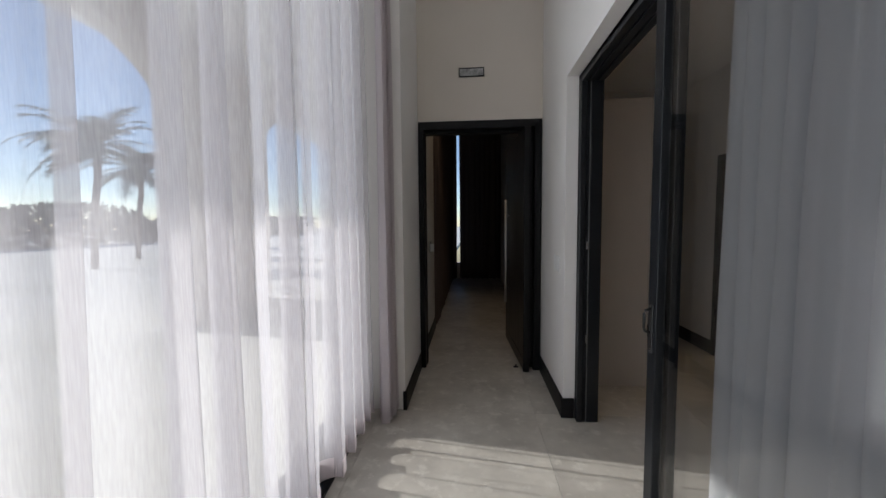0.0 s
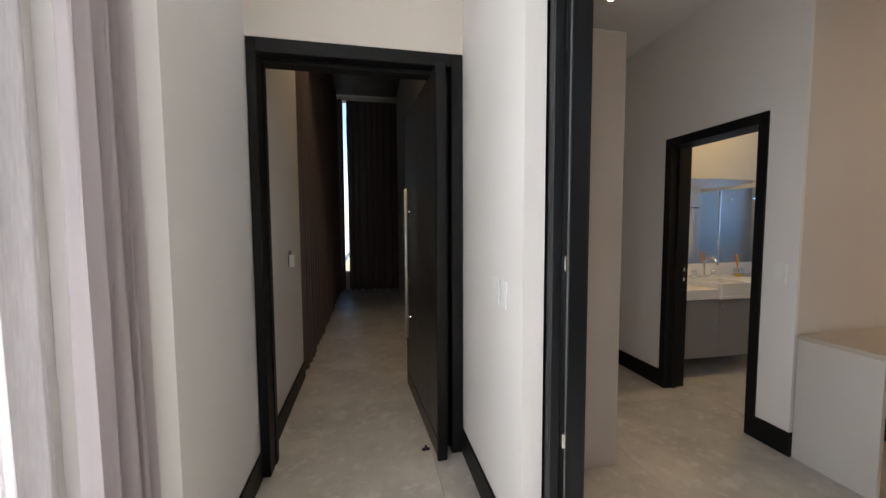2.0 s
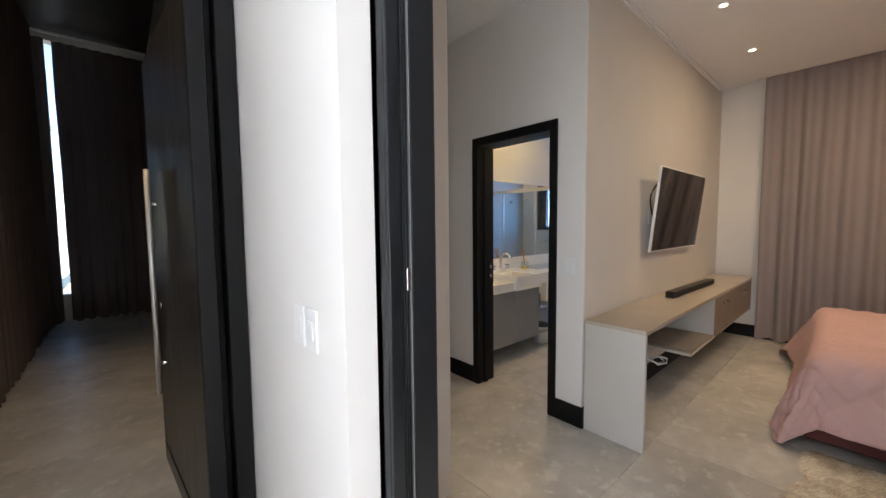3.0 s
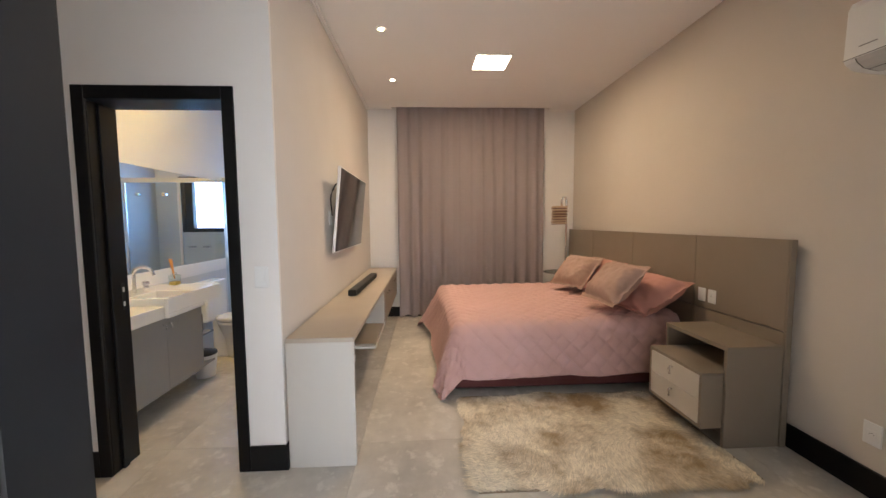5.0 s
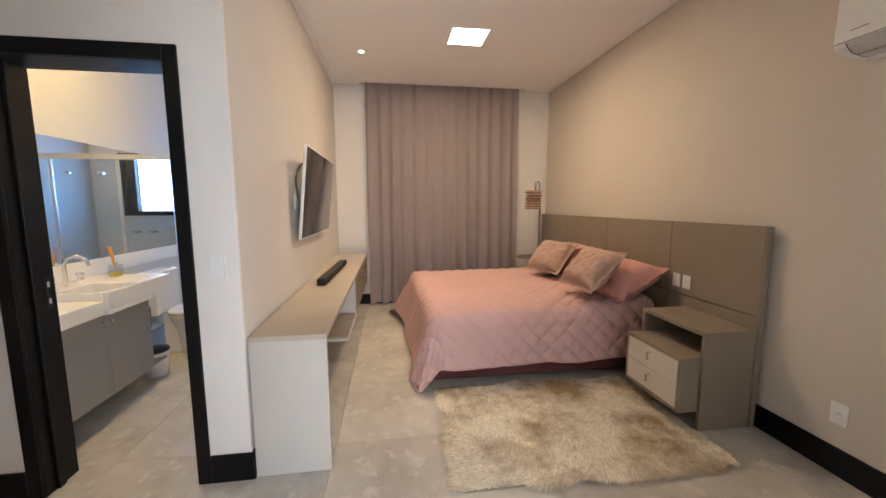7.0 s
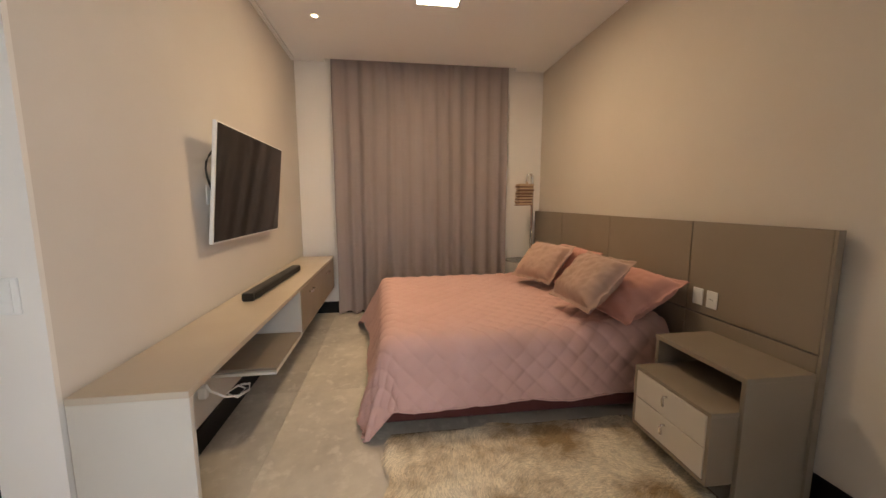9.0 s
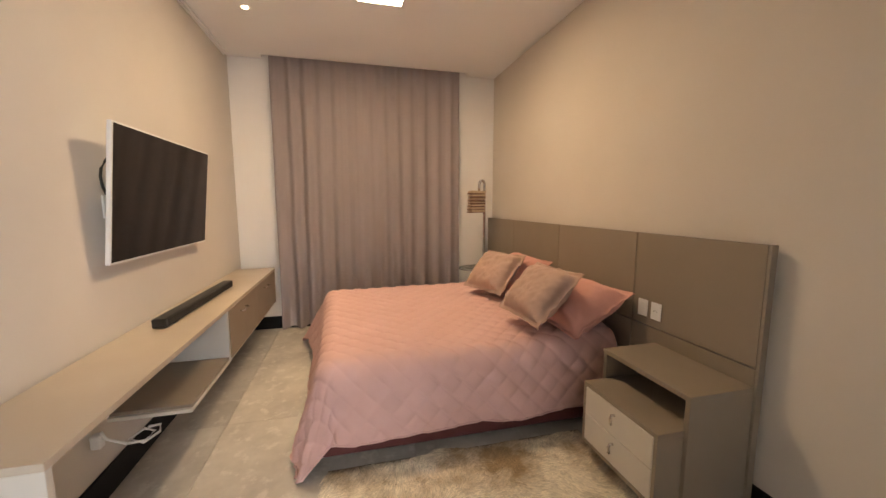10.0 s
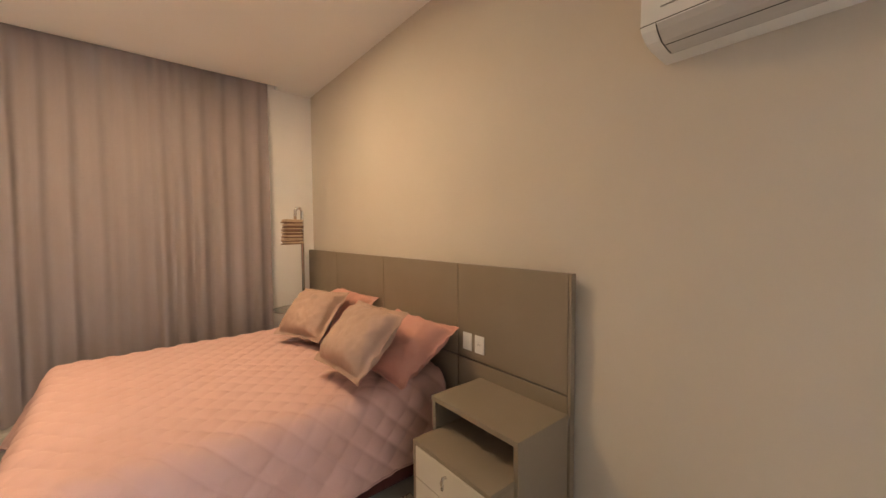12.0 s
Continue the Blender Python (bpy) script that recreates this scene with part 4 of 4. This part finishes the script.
def pile_mesh(x0, x1, y0, y1, count):
    rs = np.random.RandomState(5)
    verts, faces = [], []
    for _ in range(count):
        x, y = rs.uniform(x0, x1), rs.uniform(y0, y1)
        a = 2.4 + 2.8 * noise.noise((x * 1.9, y * 1.9, 0.4)) + 1.2 * noise.noise((x * 6, y * 6, 7.0)) + rs.uniform(-0.18, 0.18)
        ln, w = rs.uniform(0.055, 0.105), rs.uniform(0.0018, 0.0036)
        rise = (0.020 + 0.011 * noise.noise((x * 9, y * 9, 2.0))) * rs.uniform(0.85, 1.15)
        dx, dy = math.cos(a) * ln, math.sin(a) * ln
        px, py = -math.sin(a) * w, math.cos(a) * w
        k = len(verts)
        verts += [(x - px, y - py, 0.007), (x + px, y + py, 0.007), (x + dx * .5 + px, y + dy * .5 + py, rise), (x + dx * .5 - px, y + dy * .5 - py, rise), (x + dx, y + dy, rise * 0.8)]
        faces += [(k, k + 1, k + 2, k + 3), (k + 3, k + 2, k + 4)]
    me = bpy.data.meshes.new("pile")
    me.from_pydata(verts, [], faces)
    return me


me = pile_mesh(2.335, 3.405, 0.665, 2.245, 60000)
me.materials.append(PILE)
pile = new("pile", me)
pile.parent, pile.location = rug, -rug.location
tagged(pile, "long brushed beige pile", kind="stuff")

# ---- bedroom curtain ----
solid("curtain", cloth(6.003, 0.72, 2.90, 0.02, 3.27, 13, 0.040, 21, drift=0.22, per=16), BEDCURTAIN, "floor-length mauve-grey curtain with even folds", "curtain")

# ---- bathroom ----
va = thing("vanity", (3.3, 4.7, 0.17), "hanging grey vanity cabinet with two doors", "vanity")
part("body", box(2.80, 3.735, 4.47, 4.945, 0.17, 0.74, 0.0015), TAUPEGREY, va)
for x0, x1 in ((2.802, 3.30), (3.304, 3.733)):
    d = part("door", box(x0, x1, 4.45, 4.469, 0.19, 0.735, 0.0015), TAUPEGREY, va)
    hx0 = 3.27 if x0 < 3 else 3.33
    part("handle", rod([(hx0, 4.45, 0.69), (hx0, 4.43, 0.69), (hx0, 4.428, 0.66)], 0.006, 8), CHROME, d, "small steel hook pull")
for z in (0.16, 0.435):
    part("shelf", box(3.737, 3.985, 4.50, 4.945, z, z + 0.018, 0.001), TAUPEGREY, va)
part("side", box(3.737, 3.755, 4.9, 4.945, 0.17, 0.74), TAUPEGREY, va)

ct = thing("washbasin_counter", (3.3, 4.7, 0.745), "white stone counter with a deep rectangular basin", "washbasin")
part("counter", box(2.797, 3.262, 4.43, 4.947, 0.742, 0.835, 0.003), CERAMIC, ct)
basin = part("basin", box(3.30, 3.60, 4.43, 4.72, 0.742, 0.79, 0.002), CERAMIC, ct, "white rectangular basin floor")
for nm, q in (("front", (3.264, 3.95, 4.40, 4.43, 0.775, 0.89)), ("rim", (3.264, 3.30, 4.43, 4.947, 0.742, 0.89)), ("ledge", (3.60, 3.95, 4.43, 4.947, 0.80, 0.89)),
              ("deck", (3.30, 3.60, 4.72, 4.947, 0.742, 0.89)), ("apron", (3.264, 3.70, 4.398, 4.43, 0.742, 0.775))):
    part(nm, box(*q, 0.003), CERAMIC, basin)
part("backsplash", box(2.797, 5.075, 4.935, 4.948, 0.892, 1.02, 0.001), CERAMIC, ct)

fc = thing("faucet", (3.52, 4.83, 0.89), "chrome arched basin faucet with two handles", "faucet")
sp_pts = [(3.52, 4.83, 0.89), (3.52, 4.83, 1.03)] + [(3.52, 4.83 - 0.075 + 0.075 * math.cos(a), 1.04 + 0.055 * math.sin(a)) for a in (0.4, 0.9, 1.4, 1.9, 2.4, 2.8)] + [(3.52, 4.672, 1.03)]
part("spout", rod(sp_pts, 0.013, 12), CHROME, fc)
for hx0 in (3.40, 3.64):
    part("tap", lathe([(0.02, 0.0), (0.02, 0.03), (0.012, 0.04), (0.026, 0.05), (0.026, 0.07), (0.018, 0.075)], (hx0, 4.83, 0.89), 18), CHROME, fc)

rd = thing("reed_diffuser", (3.86, 4.74, 0.89), "small glass reed diffuser with orange sticks", "diffuser")
part("bottle", box(3.825, 3.895, 4.705, 4.775, 0.892, 0.985, 0.008, 2), GLASS2, rd)
part("liquid", box(3.831, 3.889, 4.711, 4.769, 0.897, 0.925), surface("amber_liquid", (0.75, 0.5, 0.12), None, 5, 0.1), rd, "amber liquid")
part("collar", lathe([(0.018, 0), (0.018, 0.02)], (3.86, 4.74, 0.985), 14), CHROME, rd)
for k, (ddx, ddy) in enumerate(((-0.05, 0.0), (-0.03, 0.02), (-0.06, -0.02), (-0.04, -0.01))):
    part("reed", rod([(3.86, 4.74, 0.95), (3.86 + ddx, 4.74 + ddy, 1.13)], 0.005, 6), surface("orange_reed", (0.72, 0.32, 0.07), None, 9, 0.7) if k == 0 else bpy.data.materials["orange_reed"], rd)

mr = thing("wall_mirror", (3.8, 4.945, 1.02), "wide frameless mirror above the washbasin counter", "mirror")
part("glass", box(2.80, 5.088, 4.942, 4.949, 1.022, 1.93), MIRROR, mr)

wc = thing("toilet", (4.585, 4.65, 0), "white ceramic close-coupled toilet", "toilet")
part("cistern", box(4.385, 4.785, 4.78, 4.945, 0.40, 0.82, 0.02, 2), CERAMIC, wc)
bm = lathe([(0.12, 0.0), (0.13, 0.05), (0.14, 0.22), (0.19, 0.36), (0.20, 0.40)], (4.585, 4.58, 0), 28)
part("bowl", bm, CERAMIC, wc)
part("pedestal", box(4.475, 4.695, 4.55, 4.80, 0.0, 0.40, 0.03, 2), CERAMIC, wc)
bm = lathe([(0.19, 0.0), (0.205, 0.01), (0.205, 0.03), (0.17, 0.04)], (4.585, 4.58, 0.402), 28)
part("lid", bm, CERAMIC, wc)
bn = thing("waste_bin", (3.99, 4.62, 0), "small white waste bin with dark lid", "bin")
part("bucket", lathe([(0.08, 0.0), (0.10, 0.20), (0.10, 0.21)], (4.0, 4.60, 0), 24), WHITE, bn)
part("lid", lathe([(0.102, 0.0), (0.102, 0.02), (0.03, 0.045)], (4.0, 4.60, 0.211), 24), DARK_PLASTIC, bn)
solid("storage_basket", lathe([(0.075, 0.0), (0.09, 0.01), (0.09, 0.16), (0.082, 0.165)], (3.855, 4.62, 0.454), 20), surface("grey_woven", (0.2, 0.2, 0.2), (0.1, 0.1, 0.1), 60, 0.8, bump=0.4), "grey woven basket on the vanity shelf", "basket")

sh = thing("shower_screen", (5.1, 4.2, 0), "frameless glass shower screen with aluminium header", "shower screen")
part("header", box(5.08, 5.12, 3.49, 4.94, 1.93, 1.985, 0.002), SATIN, sh, "satin aluminium header")
for y in (3.80, 4.43):
    part("post", box(5.09, 5.11, y - 0.016, y + 0.016, 0.0, 1.93, 0.002), SATIN, sh)
for y0, y1 in ((3.49, 3.784), (3.816, 4.414), (4.446, 4.94)):
    p = part("pane", box(5.096, 5.104, y0, y1, 0.01, 1.93), SHOWERGLASS, sh, "bluish glass pane")
    p.visible_shadow = False
for y in (3.95, 4.26):
    part("knob", rod([(5.07, y, 1.79), (5.13, y, 1.79)], 0.02, 14), CHROME, sh, "round chrome roller")
tp = thing("shower_taps", (6.0, 4.1, 1.1), "pair of chrome shower taps on the wall", "tap")
for y in (4.0, 4.2):
    part("tap", rod([(6.07, y, 1.1), (6.0, y, 1.1)], 0.016, 12), CHROME, tp)
    part("lever", rod([(6.0, y - 0.05, 1.1), (6.0, y + 0.05, 1.1)], 0.01, 10), CHROME, tp)
ledge = solid("shower_shelf", box(5.93, 6.069, 4.35, 4.94, 1.14, 1.17, 0.003), CERAMIC, "white stone ledge below the shower window", "shelf")
wn2 = thing("window_2", (6.16, 4.2, 1.31), "small black aluminium bathroom window with bright daylight", "window", kind="structure")
for nm, q in (("frame", (6.06, 6.2, 3.813, 3.88, 1.313, 2.117)), ("frame", (6.06, 6.2, 4.55, 4.617, 1.313, 2.117)), ("frame", (6.06, 6.2, 3.88, 4.55, 1.313, 1.37)), ("frame", (6.06, 6.2, 3.88, 4.55, 2.06, 2.117)), ("sash", (6.08, 6.16, 3.88, 3.99, 1.37, 2.06))):
    part(nm, box(*q, 0.003), ALU, wn2)
p = part("pane", box(6.13, 6.136, 3.99, 4.55, 1.37, 2.06), GLASS, wn2)
p.visible_shadow = False
tw = thing("towel", (4.78, 3.53, 1.68), "white towel folded over a chrome rail", "towel")
part("cloth", cloth(3.535, 4.62, 4.95, 0.92, 1.69, 5, 0.01, 41, axis="x", rows=20), surface("white_terry", (0.78, 0.77, 0.75), None, 9, 0.95, bump=0.4, fine=400), tw)
tr = thing("towel_rail", (4.75, 3.5, 1.69), "straight chrome towel rail on a wall", "towel rail")
part("bar", rod([(4.55, 3.535, 1.695), (5.0, 3.535, 1.695)], 0.008), CHROME, tr)
for x in (4.55, 5.0):
    part("post", rod([(x, 3.486, 1.695), (x, 3.535, 1.695)], 0.01), CHROME, tr)
# unseen glowing fixture, added to go with the warm bathroom fill
bd = thing("bathroom_fill_fixture", (3.6, 4.2, 3.08), "unseen square warm ceiling light added in the bathroom", "ceiling light")
part("diffuser", box(3.45, 3.75, 4.05, 4.35, 3.084, 3.089), LEDGLOW, bd)

# ---- outside ----
solid("ground", box(-300, -1.05, -300, 300, -0.3, -0.02), PAVING, "pale sunlit paving and lawn outside the glazing", "ground", "structure")
solid("ground", box(6.25, 300, -300, 300, -0.3, -0.02), PAVING, "pale ground beyond the bathroom window", "ground", "structure")
vr = thing("veranda", (-3.2, 2, 0), "white plastered veranda with two wide arched openings", "veranda", kind="structure")
part("roof", box(-5.45, -1.06, -9, 18, 4.3, 4.5), CEIL, vr)
bm = bmesh.new()
def arch(y0):
    return [(y0 + 3.0 + 3.0 * math.cos(a), 3.15 + 0.95 * math.sin(a)) for a in [math.pi * k / 24 for k in range(25)]]


outline = [(-9, 0), (-9, 4.3), (18, 4.3), (18, 0), (13.35, 0)] + arch(7.35) + [(7.35, 0), (5.0, 0)] + arch(-1.0) + [(-1.0, 0)]
va_ = [bm.verts.new((-4.4, y, z)) for y, z in outline]
vb_ = [bm.verts.new((-4.15, y, z)) for y, z in outline]
bm.faces.new(va_)
bm.faces.new(vb_[::-1])
for k in range(len(outline)):
    bm.faces.new((va_[k], vb_[k], vb_[(k + 1) % len(outline)], va_[(k + 1) % len(outline)]))
bmesh.ops.recalc_face_normals(bm, faces=bm.faces)
bmesh.ops.triangulate(bm, faces=[f for f in bm.faces if len(f.verts) > 4])
part("arch_wall", bm, PLASTER, vr)


def palm(x, y, h, seed):
    th = thing("palm_tree", (x, y, 0), "green palm tree in the garden beyond the veranda", "palm tree", "garden palms")
    rnd = random.Random(seed)
    part("trunk", rod([(x, y, -0.1), (x + 0.1, y, h * 0.4), (x + 0.25, y + 0.1, h * 0.75), (x + 0.3, y + 0.1, h)], 0.11, 12), BARK, th)
    cx, cy = x + 0.3, y + 0.1
    bm = bmesh.new()
    for k in range(34):
        az, up, ln = rnd.uniform(0, 6.28), rnd.uniform(-0.1, 1.2), rnd.uniform(1.6, 2.4)
        p = Vector((cx, cy, h))
        d = Vector((math.cos(az) * math.cos(up), math.sin(az) * math.cos(up), math.sin(up)))
        side = Vector((-math.sin(az), math.cos(az), 0))
        for s in range(22):
            q = p + d * ln / 22
            d = (d + Vector((0, 0, -0.07))).normalized()
            w = 0.55 * math.sin(math.pi * (s + 1.5) / 24)
            for sg in (1, -1):
                tip = q + side * sg * w + d * 0.18 + Vector((0, 0, -0.12 * rnd.random()))
                bm.faces.new([bm.verts.new(v) for v in (p, p + d * 0.10, tip)])
            p = q
    part("crown", bm, LEAF, th)


palm(-13.5, 12.2, 4.3, 1)
palm(-16.0, 16.5, 4.0, 2)
palm(-19.0, 24.0, 3.2, 3)
rnd = random.Random(12)
hedge = bmesh.new()
for k in range(15000):
    y = rnd.uniform(5, 75)
    p = Vector((-34 + rnd.uniform(-2, 2), y, rnd.uniform(0, 1) ** 0.8 * (3.0 + 2.0 * noise.noise((y * 0.12, 0, 3)))))
    hedge.faces.new([hedge.verts.new(p + Vector((rnd.uniform(-.4, .4), rnd.uniform(-.4, .4), rnd.uniform(-.3, .3)))) for _ in range(3)])
solid("hedge", hedge, LEAF, "far dark green hedge and bushes", "hedge", "stuff")

# ---- floor tiles ----
tile_mesh = {}
JX, JY = 0.435, 2.94
for i in range(-2, 5):
    for j in range(-6, 7):
        x0, x1 = max(-1.05, JX + i * 1.2), min(6.07, JX + (i + 1) * 1.2)
        y0, y1 = max(-3.2, JY + j * 1.2), min(10.3, JY + (j + 1) * 1.2)
        if x1 - x0 < 0.02 or y1 - y0 < 0.02 or (x0 >= 0.9 and (y0 > 5.1 or y1 < 0.2)):
            continue
        key = (round(x1 - x0, 3), round(y1 - y0, 3))
        if key not in tile_mesh:
            bm = box(0.001, key[0] - 0.001, 0.001, key[1] - 0.001, -0.012, 0.0, 0.001)
            tm = bpy.data.meshes.new("tile")
            bm.to_mesh(tm)
            bm.free()
            tm.materials.append(CONCRETE)
            tile_mesh[key] = tm
        tile = new("tile", tile_mesh[key])
        tile.parent, tile.location = floor, (x0, y0, 0)
